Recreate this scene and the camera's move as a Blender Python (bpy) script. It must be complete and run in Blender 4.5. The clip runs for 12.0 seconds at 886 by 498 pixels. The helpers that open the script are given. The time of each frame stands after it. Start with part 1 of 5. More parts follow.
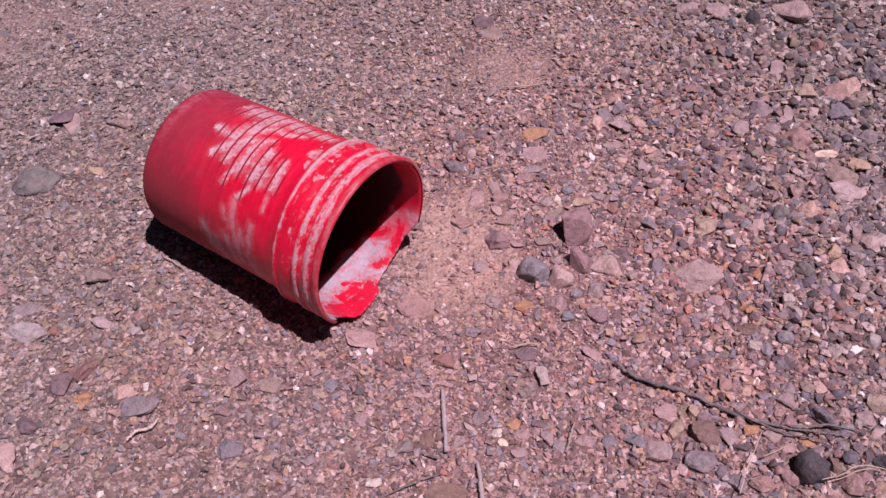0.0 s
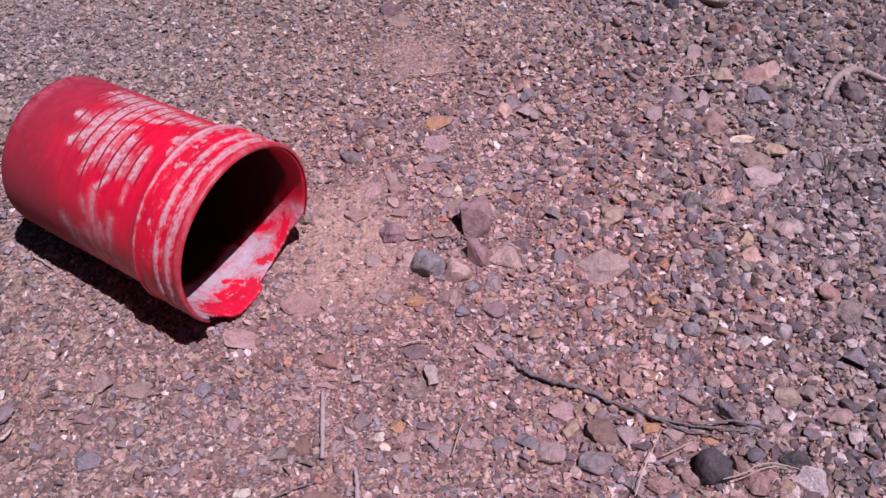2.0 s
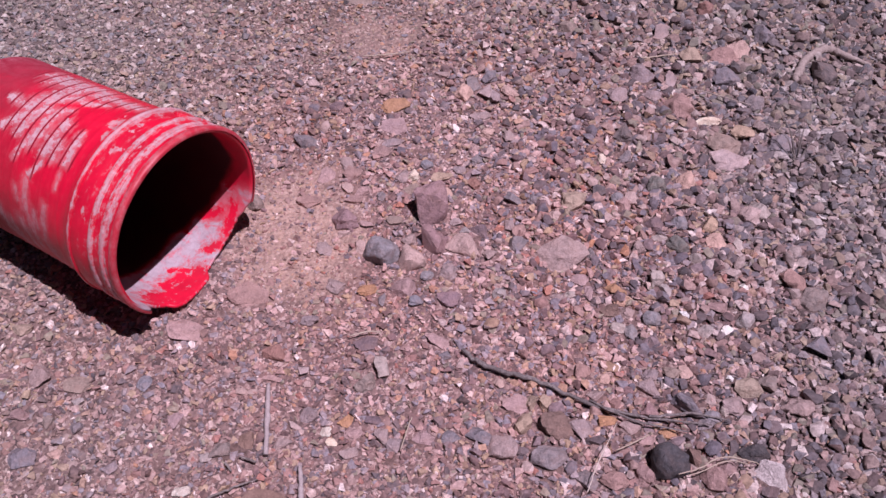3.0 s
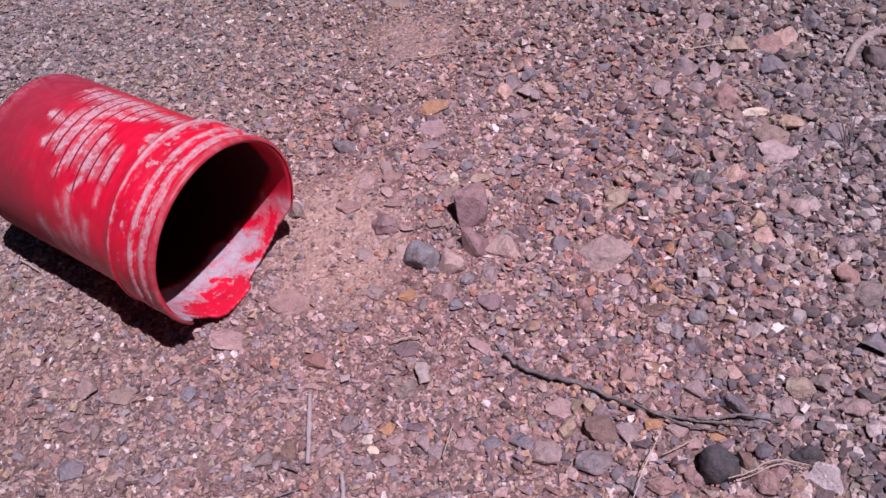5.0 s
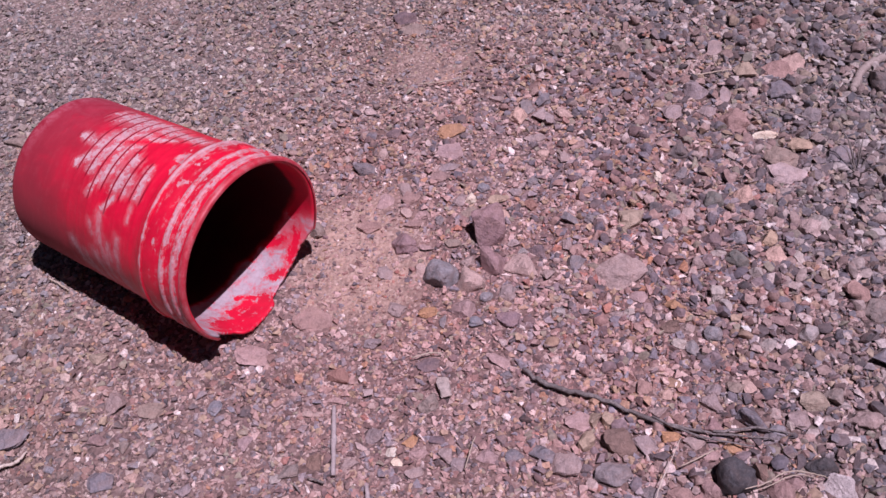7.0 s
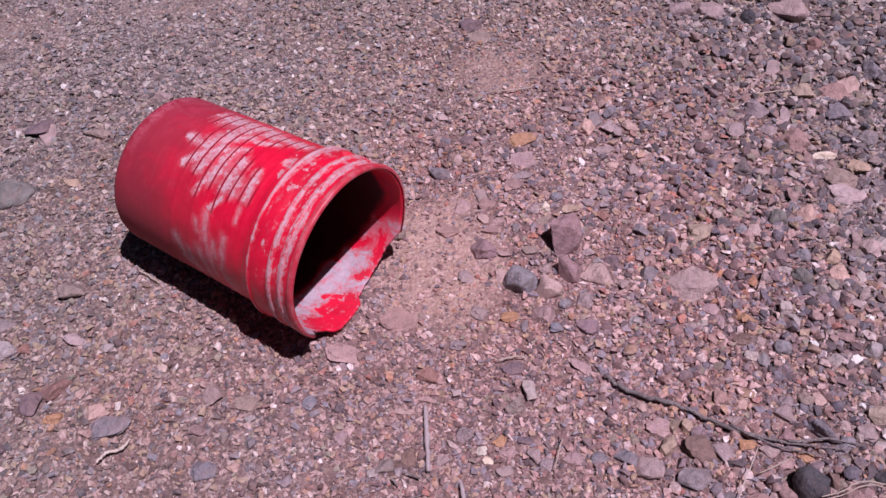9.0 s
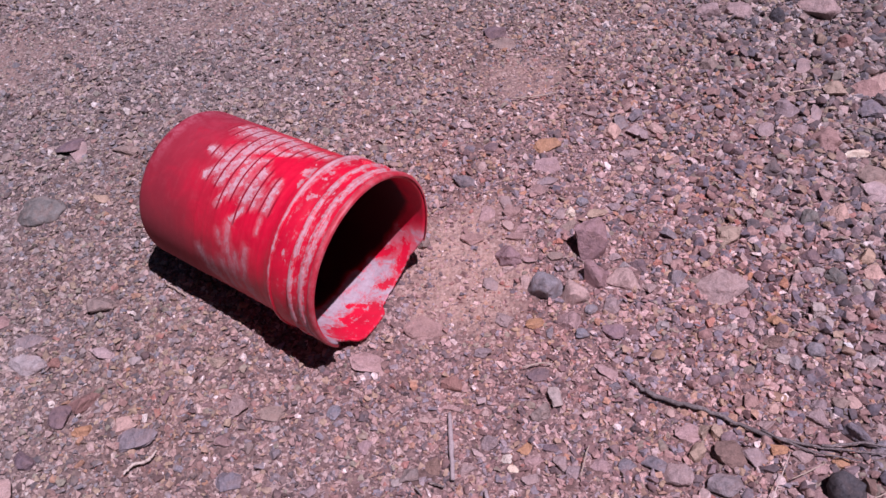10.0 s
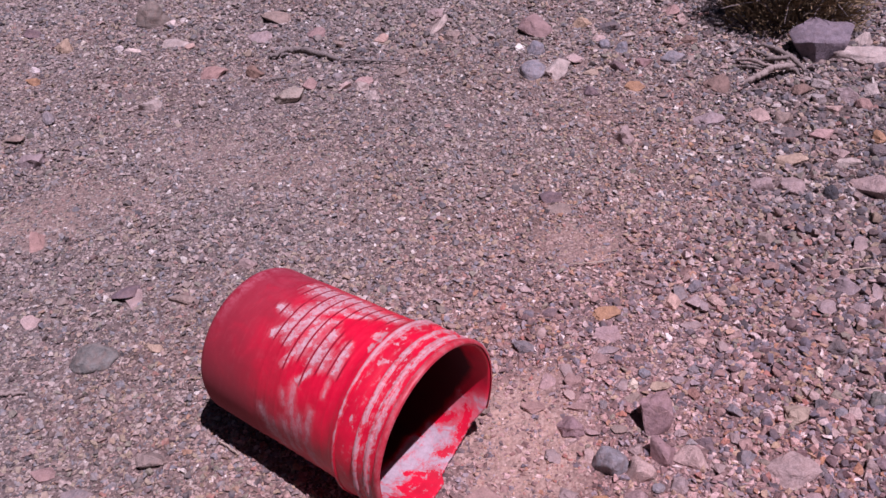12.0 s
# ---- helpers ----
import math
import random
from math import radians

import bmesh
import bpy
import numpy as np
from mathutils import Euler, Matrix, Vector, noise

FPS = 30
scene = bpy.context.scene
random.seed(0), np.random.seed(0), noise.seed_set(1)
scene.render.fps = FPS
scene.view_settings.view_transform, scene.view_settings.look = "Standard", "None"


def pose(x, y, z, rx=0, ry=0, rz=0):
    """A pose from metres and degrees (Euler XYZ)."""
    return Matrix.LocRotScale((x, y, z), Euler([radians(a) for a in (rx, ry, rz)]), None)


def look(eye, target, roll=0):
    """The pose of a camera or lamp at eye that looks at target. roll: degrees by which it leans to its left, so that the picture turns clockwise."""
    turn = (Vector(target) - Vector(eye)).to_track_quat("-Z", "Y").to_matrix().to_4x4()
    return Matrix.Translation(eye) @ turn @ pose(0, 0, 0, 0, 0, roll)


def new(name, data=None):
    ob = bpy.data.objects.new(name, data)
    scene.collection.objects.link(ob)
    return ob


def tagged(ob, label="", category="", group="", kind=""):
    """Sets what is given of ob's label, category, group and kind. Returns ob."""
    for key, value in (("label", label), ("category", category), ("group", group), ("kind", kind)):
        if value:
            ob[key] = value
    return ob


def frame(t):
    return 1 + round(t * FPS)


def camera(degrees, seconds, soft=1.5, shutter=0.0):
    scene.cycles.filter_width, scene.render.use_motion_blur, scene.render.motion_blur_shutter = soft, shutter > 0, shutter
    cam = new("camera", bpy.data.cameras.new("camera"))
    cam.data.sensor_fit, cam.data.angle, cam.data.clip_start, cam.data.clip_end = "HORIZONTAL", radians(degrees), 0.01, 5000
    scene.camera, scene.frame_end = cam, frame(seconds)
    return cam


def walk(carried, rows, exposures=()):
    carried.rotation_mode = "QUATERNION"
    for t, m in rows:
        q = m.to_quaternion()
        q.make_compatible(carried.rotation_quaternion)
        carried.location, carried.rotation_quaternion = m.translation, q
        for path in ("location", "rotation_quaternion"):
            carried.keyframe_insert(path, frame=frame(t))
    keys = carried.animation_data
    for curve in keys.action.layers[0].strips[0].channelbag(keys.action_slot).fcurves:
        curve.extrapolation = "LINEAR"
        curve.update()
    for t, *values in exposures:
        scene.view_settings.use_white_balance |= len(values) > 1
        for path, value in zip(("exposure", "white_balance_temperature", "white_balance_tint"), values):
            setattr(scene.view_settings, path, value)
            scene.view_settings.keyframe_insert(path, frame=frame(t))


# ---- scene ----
cam = camera(49.7, 12.0)
PATH = [
    (0, (0.034, 0.079, 1.283), (0.016, 1.406, -0.213), -0.4),
    (0.3, (0.051, 0.085, 1.273), (0.029, 1.415, -0.221), -1.5),
    (0.5, (0.074, 0.091, 1.266), (-0.003, 1.408, -0.238), -2.8),
    (0.8, (0.123, 0.096, 1.246), (0.087, 1.459, -0.218), 1.6),
    (1, (0.155, 0.097, 1.228), (0.16, 1.475, -0.221), 3.1),
    (1.2, (0.155, 0.106, 1.219), (0.148, 1.438, -0.273), 2.4),
    (1.5, (0.153, 0.118, 1.205), (0.212, 1.471, -0.267), 3.9),
    (1.7, (0.165, 0.117, 1.2), (0.217, 1.473, -0.269), 2),
    (2, (0.178, 0.12, 1.185), (0.208, 1.468, -0.293), 0.2),
    (2.2, (0.193, 0.125, 1.178), (0.215, 1.461, -0.309), 0.6),
    (2.5, (0.216, 0.136, 1.163), (0.253, 1.47, -0.326), 1.1),
    (2.7, (0.226, 0.147, 1.16), (0.267, 1.467, -0.341), 0.6),
    (3, (0.238, 0.159, 1.154), (0.286, 1.477, -0.349), 0.6),
    (3.2, (0.244, 0.167, 1.149), (0.233, 1.469, -0.37), -2),
    (3.5, (0.255, 0.181, 1.141), (0.19, 1.485, -0.374), -4.6),
    (3.7, (0.269, 0.191, 1.143), (0.199, 1.484, -0.381), -5.2),
    (5.5, (0.267, 0.163, 1.149), (0.189, 1.491, -0.344), -5),
    (6, (0.264, 0.148, 1.15), (0.181, 1.487, -0.333), -5.4),
    (6.5, (0.259, 0.143, 1.156), (0.174, 1.487, -0.323), -5.1),
    (6.7, (0.255, 0.139, 1.157), (0.18, 1.502, -0.305), -4.9),
    (8.3, (0.118, 0.138, 1.237), (-0.001, 1.487, -0.235), -5.4),
    (8.5, (0.099, 0.137, 1.24), (-0.011, 1.497, -0.222), -3.8),
    (8.7, (0.089, 0.124, 1.243), (0.023, 1.446, -0.256), -2.3),
    (9, (0.074, 0.121, 1.243), (0.04, 1.459, -0.243), -1.6),
    (9.2, (0.084, 0.12, 1.24), (0.038, 1.47, -0.234), -2.4),
    (9.5, (0.093, 0.12, 1.234), (0.001, 1.475, -0.234), -4.8),
    (9.7, (0.1, 0.121, 1.23), (-0.021, 1.483, -0.23), -5.8),
    (10, (0.109, 0.12, 1.228), (-0.018, 1.478, -0.235), -5.6),
    (10.2, (0.107, 0.122, 1.23), (-0.067, 1.535, -0.174), -7.5),
    (10.3, (0.103, 0.123, 1.231), (-0.049, 1.553, -0.159), -6.6),
    (10.5, (0.101, 0.124, 1.234), (-0.058, 1.561, -0.148), -6.5),
    (10.7, (0.095, 0.128, 1.233), (-0.099, 1.569, -0.14), -7.1),
    (11, (0.092, 0.127, 1.236), (-0.147, 1.575, -0.123), -7.2),
    (11.2, (0.09, 0.125, 1.238), (-0.143, 1.591, -0.103), -5.8),
    (11.5, (0.086, 0.123, 1.237), (-0.156, 1.613, -0.075), -6.6),
    (11.7, (0.058, 0.135, 1.242), (-0.114, 1.639, -0.064), -4.9),
    (11.8, (0.044, 0.139, 1.245), (-0.096, 1.658, -0.048), -4.1),
    (12, (0.013, 0.154, 1.249), (-0.126, 1.714, 0.005), -3),
]
walk(cam, [(t, look(eye, target, roll)) for t, eye, target, roll in PATH], exposures=[(0, -0.14, 6350, 50), (1, -0.16, 6150, 46), (2.5, -0.14, 6000, 43.8), (6, -0.15, 5960, 42), (8.5, -0.19, 5930, 43.5), (12, -0.14, 5980, 44.5)])

# ---- light ----
SUN_AZIMUTH, SUN_HEIGHT = radians(-37), radians(72)
world = bpy.data.worlds.new("sky")
world.use_nodes = True
scene.world = world
sky = world.node_tree.nodes.new("ShaderNodeTexSky")
sky.sky_type, sky.sun_disc = "NISHITA", False
sky.sun_elevation, sky.sun_rotation = SUN_HEIGHT, radians(90) - SUN_AZIMUTH
world.node_tree.links.new(sky.outputs[0], world.node_tree.nodes["Background"].inputs[0])
world.node_tree.nodes["Background"].inputs[1].default_value = 0.01
sun = bpy.data.lights.new("sun", "SUN")
sun.energy, sun.angle, sun.color = 5.0, radians(0.53), (1.0, 0.96, 0.92)
toward_sun = Vector((math.cos(SUN_HEIGHT) * math.cos(SUN_AZIMUTH), math.cos(SUN_HEIGHT) * math.sin(SUN_AZIMUTH), math.sin(SUN_HEIGHT)))
new("sun", sun).matrix_world = look(toward_sun * 30, (0, 0, 0))


# ---- materials ----
class Nodes:
    """Short names for building a node tree."""

    def __init__(self, name, roughness=0.9):
        self.material = bpy.data.materials.new(name)
        self.material.use_nodes = True
        self.tree = self.material.node_tree
        self.shader = self.tree.nodes["Principled BSDF"]
        self.shader.inputs["Roughness"].default_value = roughness

    def put(self, where, value):
        if isinstance(value, bpy.types.NodeSocket):
            self.tree.links.new(value, where)
        elif isinstance(value, (tuple, list)) and len(value) == 3 and where.type == "RGBA":
            where.default_value = (*value, 1)
        else:
            where.default_value = value

    def math(self, how, a, b=0.0, clamp=False):
        n = self.tree.nodes.new("ShaderNodeMath")
        n.operation, n.use_clamp = how, clamp
        self.put(n.inputs[0], a), self.put(n.inputs[1], b)
        return n.outputs[0]

    def coords(self, which="Object"):
        return self.tree.nodes.new("ShaderNodeTexCoord").outputs[which]

    def split(self, vector):
        n = self.tree.nodes.new("ShaderNodeSeparateXYZ")
        self.put(n.inputs[0], vector)
        return n.outputs

    def join(self, x, y, z):
        n = self.tree.nodes.new("ShaderNodeCombineXYZ")
        for socket, v in zip(n.inputs, (x, y, z)):
            self.put(socket, v)
        return n.outputs[0]

    def noise(self, vector, scale, detail=4.0, rough=0.55, lump=0.0):
        n = self.tree.nodes.new("ShaderNodeTexNoise")
        self.put(n.inputs["Vector"], vector)
        for key, v in (("Scale", scale), ("Detail", detail), ("Roughness", rough), ("Distortion", lump)):
            n.inputs[key].default_value = v
        return n.outputs["Fac"]

    def cells(self, vector, scale):
        n = self.tree.nodes.new("ShaderNodeTexVoronoi")
        self.put(n.inputs["Vector"], vector)
        n.inputs["Scale"].default_value = scale
        return n.outputs

    def ramp(self, fac, stops, how="LINEAR"):
        n = self.tree.nodes.new("ShaderNodeValToRGB")
        self.put(n.inputs[0], fac)
        n.color_ramp.interpolation = how
        while len(n.color_ramp.elements) < len(stops):
            n.color_ramp.elements.new(0.5)
        for e, (p, c) in zip(n.color_ramp.elements, stops):
            e.position, e.color = p, (*c, 1) if not isinstance(c, (int, float)) else (c, c, c, 1)
        return n.outputs[0]

    def step(self, value, low, high):
        n = self.tree.nodes.new("ShaderNodeMapRange")
        n.interpolation_type = "SMOOTHSTEP"
        self.put(n.inputs[0], value)
        n.inputs[1].default_value, n.inputs[2].default_value = low, high
        return n.outputs[0]

    def mix(self, fac, a, b, how="MIX"):
        n = self.tree.nodes.new("ShaderNodeMix")
        n.data_type, n.blend_type = "RGBA", how
        self.put(n.inputs[0], fac), self.put(n.inputs[6], a), self.put(n.inputs[7], b)
        return n.outputs[2]

    def fade(self, colour, much, value=1.0):
        n = self.tree.nodes.new("ShaderNodeHueSaturation")
        self.put(n.inputs["Saturation"], much), self.put(n.inputs["Value"], value), self.put(n.inputs["Color"], colour)
        return n.outputs[0]

    def mineral(self, place):
        """How strong and how light the rose colour of the gravel is: weaker in the grey beds than on the dusty ground by the bucket."""
        at = self.split(place)
        left = self.math("MULTIPLY", self.step(self.math("SUBTRACT", self.math("MULTIPLY", at[1], 0.6), at[0]), 0.9, 1.9), 0.2)
        gap = self.tree.nodes.new("ShaderNodeVectorMath")
        gap.operation = "DISTANCE"
        self.put(gap.inputs[0], place)
        gap.inputs[1].default_value = (0.3, 1.7, 0)
        far = self.step(gap.outputs["Value"], 1.5, 2.8)
        right = self.math("MULTIPLY", self.step(at[0], 0.4, 1.0), self.math("MULTIPLY", self.math("SUBTRACT", 1.0, far), 0.13))
        left = self.math("MAXIMUM", left, self.math("MULTIPLY", far, 0.2))
        grey = self.math("ADD", left, self.math("MULTIPLY", right, 1.2))
        patch = self.math("MULTIPLY", self.math("SUBTRACT", self.noise(place, 2.6, 4, 0.6), 0.5), 0.7)
        gap = self.tree.nodes.new("ShaderNodeVectorMath")
        gap.operation = "DISTANCE"
        self.put(gap.inputs[0], place)
        gap.inputs[1].default_value = (0.25, 1.15, 0)
        near = self.math("SUBTRACT", 1.0, self.step(gap.outputs["Value"], 0.15, 0.95))
        rose = self.math("ADD", self.math("SUBTRACT", 0.9, grey), self.math("ADD", patch, self.math("MULTIPLY", near, 0.06)))
        return rose, self.math("SUBTRACT", 1.0, self.math("ADD", self.math("MULTIPLY", left, 0.5), self.math("MULTIPLY", right, 1.25))), near

    def tinted(self, colour, place, value):
        """The gravel's colour, rosier on the dusty ground by the bucket and greyer in the beds round it."""
        rose, light, near = self.mineral(place)
        return self.mix(near, self.fade(colour, rose, self.math("MULTIPLY", light, value)), (1.18, 1.065, 1.105), "MULTIPLY")

    def wear(self, name):
        """A wear field that lies on the mesh."""
        n = self.tree.nodes.new("ShaderNodeAttribute")
        n.attribute_name = name
        return n.outputs["Fac"]

    def bump(self, height, strength=0.5, distance=0.002):
        n = self.tree.nodes.new("ShaderNodeBump")
        n.inputs["Strength"].default_value, n.inputs["Distance"].default_value = strength, distance
        self.put(n.inputs["Height"], height)
        self.put(self.shader.inputs["Normal"], n.outputs[0])

    def done(self, colour, roughness=None):
        self.put(self.shader.inputs["Base Color"], colour)
        if roughness is not None:
            self.put(self.shader.inputs["Roughness"], roughness)
        return self.material


# bare dusty spots: place, reach and how bare
BARE = ((0.045, 1.205, 0.1, 0.13, 1.0), (0.16, 1.735, 0.1, 0.07, 0.6), (-0.54, 2.01, 0.2, 0.08, 0.45), (-0.74, 2.11, 0.14, 0.09, 0.45), (-1.03, 1.81, 0.13, 0.09, 0.6), (-0.93, 1.9, 0.14, 0.08, 0.5))
DUST = (0.36, 0.215, 0.165)
STONE_COLOURS = {
    "greygreen": (0.15, 0.145, 0.127), "bluegrey": (0.21, 0.2, 0.212), "mauve": (0.25, 0.16, 0.165), "darkmauve": (0.14, 0.1, 0.11),
    "pinktan": (0.45, 0.31, 0.26), "rosebrown": (0.29, 0.185, 0.165), "rose": (0.36, 0.24, 0.225), "slate": (0.19, 0.168, 0.175),
    "ochre": (0.36, 0.2, 0.11), "cream": (0.7, 0.58, 0.46), "charcoal": (0.115, 0.1, 0.102), "greymauve": (0.29, 0.222, 0.213),
    "tan": (0.38, 0.28, 0.2), "russet": (0.25, 0.135, 0.11), "black": (0.06, 0.058, 0.064), "greybrown": (0.23, 0.18, 0.155),
    "palegrey": (0.36, 0.31, 0.285), "white": (0.8, 0.76, 0.7), "paleroset": (0.42, 0.315, 0.29), "brown": (0.18, 0.115, 0.09), "chalk": (0.54, 0.46, 0.425), "boulder": (0.17, 0.14, 0.16), "umber": (0.19, 0.155, 0.125), "terracotta": (0.27, 0.175, 0.16), "dun": (0.31, 0.25, 0.195), "shell": (0.44, 0.315, 0.275), "redchip": (0.48, 0.2, 0.14),
}
STONE_WORDS = {
    "greygreen": "grey-green", "bluegrey": "blue-grey", "mauve": "dull mauve", "darkmauve": "dark mauve", "pinktan": "pinkish tan",
    "rosebrown": "rosy brown", "rose": "dusty rose", "slate": "slate grey", "ochre": "ochre brown", "cream": "cream white",
    "charcoal": "charcoal grey", "greymauve": "mauve grey", "tan": "sandy tan", "russet": "russet red", "black": "black basalt",
    "greybrown": "grey-brown", "palegrey": "pale grey", "white": "bright white quartz", "paleroset": "pale rose", "brown": "dark brown", "chalk": "chalky white", "umber": "umber brown", "terracotta": "brick brown", "dun": "dun brown", "shell": "pale pinkish", "redchip": "brick red",
}


FINE_TONES = [
    (0.178, 0.149, 0.148), (0.275, 0.266, 0.287), (0.368, 0.219, 0.183), (0.494, 0.335, 0.283), (0.249, 0.165, 0.158), (0.572, 0.415, 0.361), (0.454, 0.343, 0.223), (0.35, 0.308, 0.308),
    (0.505, 0.339, 0.227), (0.178, 0.116, 0.104), (0.674, 0.541, 0.46), (0.488, 0.265, 0.154), (0.85, 0.781, 0.692), (0.13, 0.118, 0.125), (0.322, 0.298, 0.219), (0.428, 0.192, 0.144)]
FINE_SHARES = [0.0694, 0.0794, 0.0893, 0.109, 0.0893, 0.0992, 0.0744, 0.0893, 0.0496, 0.0645, 0.0496, 0.0198, 0.0179, 0.0347, 0.0446, 0.0198]
COARSE_TONES = [
    (0.151, 0.127, 0.129), (0.221, 0.212, 0.231), (0.273, 0.215, 0.216), (0.348, 0.226, 0.191), (0.189, 0.129, 0.124), (0.42, 0.298, 0.252), (0.291, 0.263, 0.201), (0.525, 0.424, 0.37),
    (0.175, 0.166, 0.188), (0.389, 0.276, 0.182), (0.707, 0.604, 0.541), (0.0901, 0.0807, 0.0826)]
COARSE_SHARES = [0.09, 0.11, 0.12, 0.12, 0.1, 0.12, 0.07, 0.08, 0.06, 0.05, 0.05, 0.03]


def gravel_material(name, colours, shares, value):
    m = Nodes(name, 0.88)
    island = m.tree.nodes.new("ShaderNodeNewGeometry").outputs["Random Per Island"]
    place = m.coords()
    tones = m.ramp(island, [(sum(shares[:k]), c) for k, c in enumerate(colours)], "CONSTANT")
    tones = m.mix(m.step(m.noise(place, 190, 4, 0.65), 0.32, 0.7), m.mix(1.0, tones, (0.7, 0.68, 0.68), "MULTIPLY"), m.mix(1.0, tones, (1.24, 1.23, 1.22), "MULTIPLY"))
    dusty = m.math("MULTIPLY", m.step(m.noise(place, 55, 5, 0.65), 0.42, 0.68), m.math("SUBTRACT", 0.58, m.math("MULTIPLY", m.step(m.split(place)[0], 0.0, 0.6), 0.38)))
    m.bump(m.noise(place, 300, 5, 0.7), 0.7, 0.003)
    # paler, sandier dust away from the stony beds
    sandy = m.mix(m.step(m.math("SUBTRACT", m.math("MULTIPLY", m.split(place)[1], 0.6), m.split(place)[0]), 0.4, 1.3), DUST, (0.375, 0.295, 0.21))
    return m.done(m.tinted(m.mix(dusty, tones, sandy), place, value))


def dirt_material():
    m = Nodes("dirt", 0.95)
    place = m.coords()
    fine, broad = m.noise(place, 160, 6, 0.7), m.noise(place, 3.2, 4)
    grains = m.cells(place, 230)
    colour = m.ramp(m.math("ADD", m.math("MULTIPLY", fine, 0.75), m.math("MULTIPLY", broad, 0.3)), [
        (0.3, (0.06, 0.04, 0.033)), (0.5, (0.15, 0.095, 0.075)), (0.64, (0.25, 0.162, 0.128)), (0.8, (0.4, 0.28, 0.225))])
    reach = m.tree.nodes.new("ShaderNodeVectorMath")
    reach.operation = "DISTANCE"
    m.put(reach.inputs[0], place)
    reach.inputs[1].default_value = (0.3, 1.7, 0)
    wide = m.step(reach.outputs["Value"], 1.3, 2.4)
    # bare dusty spots
    at, ragged, bare = m.split(place), m.math("MULTIPLY", m.math("SUBTRACT", m.noise(place, 9, 6, 0.65), 0.5), 1.7), 0.0
    for px, py, rx, ry, amount in BARE:
        d = m.math("ADD", m.math("POWER", m.math("DIVIDE", m.math("SUBTRACT", at[0], px), rx * 1.5), 2.0), m.math("POWER", m.math("DIVIDE", m.math("SUBTRACT", at[1], py), ry * 1.5), 2.0))
        bare = m.math("MAXIMUM", bare, m.math("MULTIPLY", m.math("SUBTRACT", 1.0, m.step(m.math("ADD", d, ragged), 0.2, 1.0)), amount))
    colour = m.mix(m.math("MULTIPLY", bare, 0.85), colour, m.ramp(m.math("ADD", m.math("MULTIPLY", fine, 0.6), m.math("MULTIPLY", m.noise(place, 70, 5, 0.7, 0.3), 0.4)), [(0.34, (0.3, 0.185, 0.14)), (0.46, (0.5, 0.325, 0.25)), (0.62, (0.7, 0.5, 0.4))]))
    chips = m.cells(m.mix(0.004, place, m.tree.nodes.new("ShaderNodeTexNoise").outputs["Color"]), 125)
    speck = m.ramp(m.split(m.mix(m.step(m.noise(place, 60, 4), 0.45, 0.55), grains["Color"], chips["Color"]))[0], [(0.0, (0.07, 0.055, 0.055)), (0.3, (0.22, 0.145, 0.125)), (0.7, (0.33, 0.22, 0.185)), (0.93, (0.6, 0.47, 0.4))])
    colour = m.mix(m.math("MULTIPLY", m.math("SUBTRACT", m.step(m.noise(place, 24, 5), 0.3, 0.5), m.math("MULTIPLY", bare, 0.6), True), 0.85), colour, speck)
    m.bump(m.math("ADD", fine, m.math("MULTIPLY", chips["Distance"], -1.6)), 0.8, 0.004)
    # stony right side darkened in the colour, for shade between its stones
    return m.done(m.mix(m.math("MULTIPLY", bare, 0.8), m.tinted(colour, place, m.math("ADD", m.math("SUBTRACT", 0.86, m.math("MULTIPLY", m.math("MULTIPLY", m.step(at[0], 0.3, 0.75), m.math("SUBTRACT", 1.0, wide)), 0.26)), m.math("MULTIPLY", wide, 0.2))), colour))


def stone_material(kind):
    base = tuple(c if kind in ("white", "black", "cream", "boulder") else c * 1.07 for c in STONE_COLOURS[kind])
    if kind not in ("white", "black", "cream", "ochre", "russet", "boulder", "chalk"):
        base = tuple(0.96 * c + 0.04 * d for c, d in zip(base, (0.32, 0.235, 0.21)))
    m = Nodes("stone_" + kind, 0.85)
    place = m.coords()
    tint = m.tree.nodes.new("ShaderNodeObjectInfo").outputs["Random"]
    broad, fine = m.noise(place, 42, 5, 0.6, 0.6), m.noise(place, 330, 4, 0.7)
    dark, light = tuple(c * 0.6 for c in base), tuple(min(c * 1.5 + 0.015, 0.85) for c in base)
    colour = m.ramp(m.math("ADD", m.math("MULTIPLY", broad, 0.6), m.math("MULTIPLY", fine, 0.45)), [(0.36, dark), (0.5, tuple(min(c * 1.1, 0.85) for c in base)), (0.64, light)])
    # pale weathered flecks
    colour = m.mix(m.math("MULTIPLY", m.step(m.noise(place, 150, 5, 0.7, 0.4), 0.58, 0.7), 0.45), colour, tuple(min(c * 1.35 + 0.09, 0.85) for c in base))
    colour = m.mix(tint, m.mix(1.0, colour, (0.92, 0.96, 1.02), "MULTIPLY"), m.mix(1.0, colour, (1.13, 1.08, 1.03), "MULTIPLY"))
    colour = m.mix(m.math("MULTIPLY", m.step(m.noise(place, 70, 5, 0.7), 0.4, 0.68), 0.12 if kind in ("black", "boulder", "chalk") else 0.28), colour, DUST)
    m.bump(m.math("ADD", m.math("ADD", broad, m.math("MULTIPLY", m.noise(place, 120, 4, 0.65), 0.6)), m.math("MULTIPLY", fine, 0.5)), 0.8, 0.006)
    return m.done(colour)


def wood_material(name, dark, light):
    m = Nodes(name, 0.9)
    place = m.coords()
    grain = m.noise(place, 240, 5, 0.7, 1.0)
    m.bump(grain, 0.7, 0.002)
    return m.done(m.mix(m.noise(place, 22, 3), m.ramp(grain, [(0.35, dark), (0.65, light)]), dark))


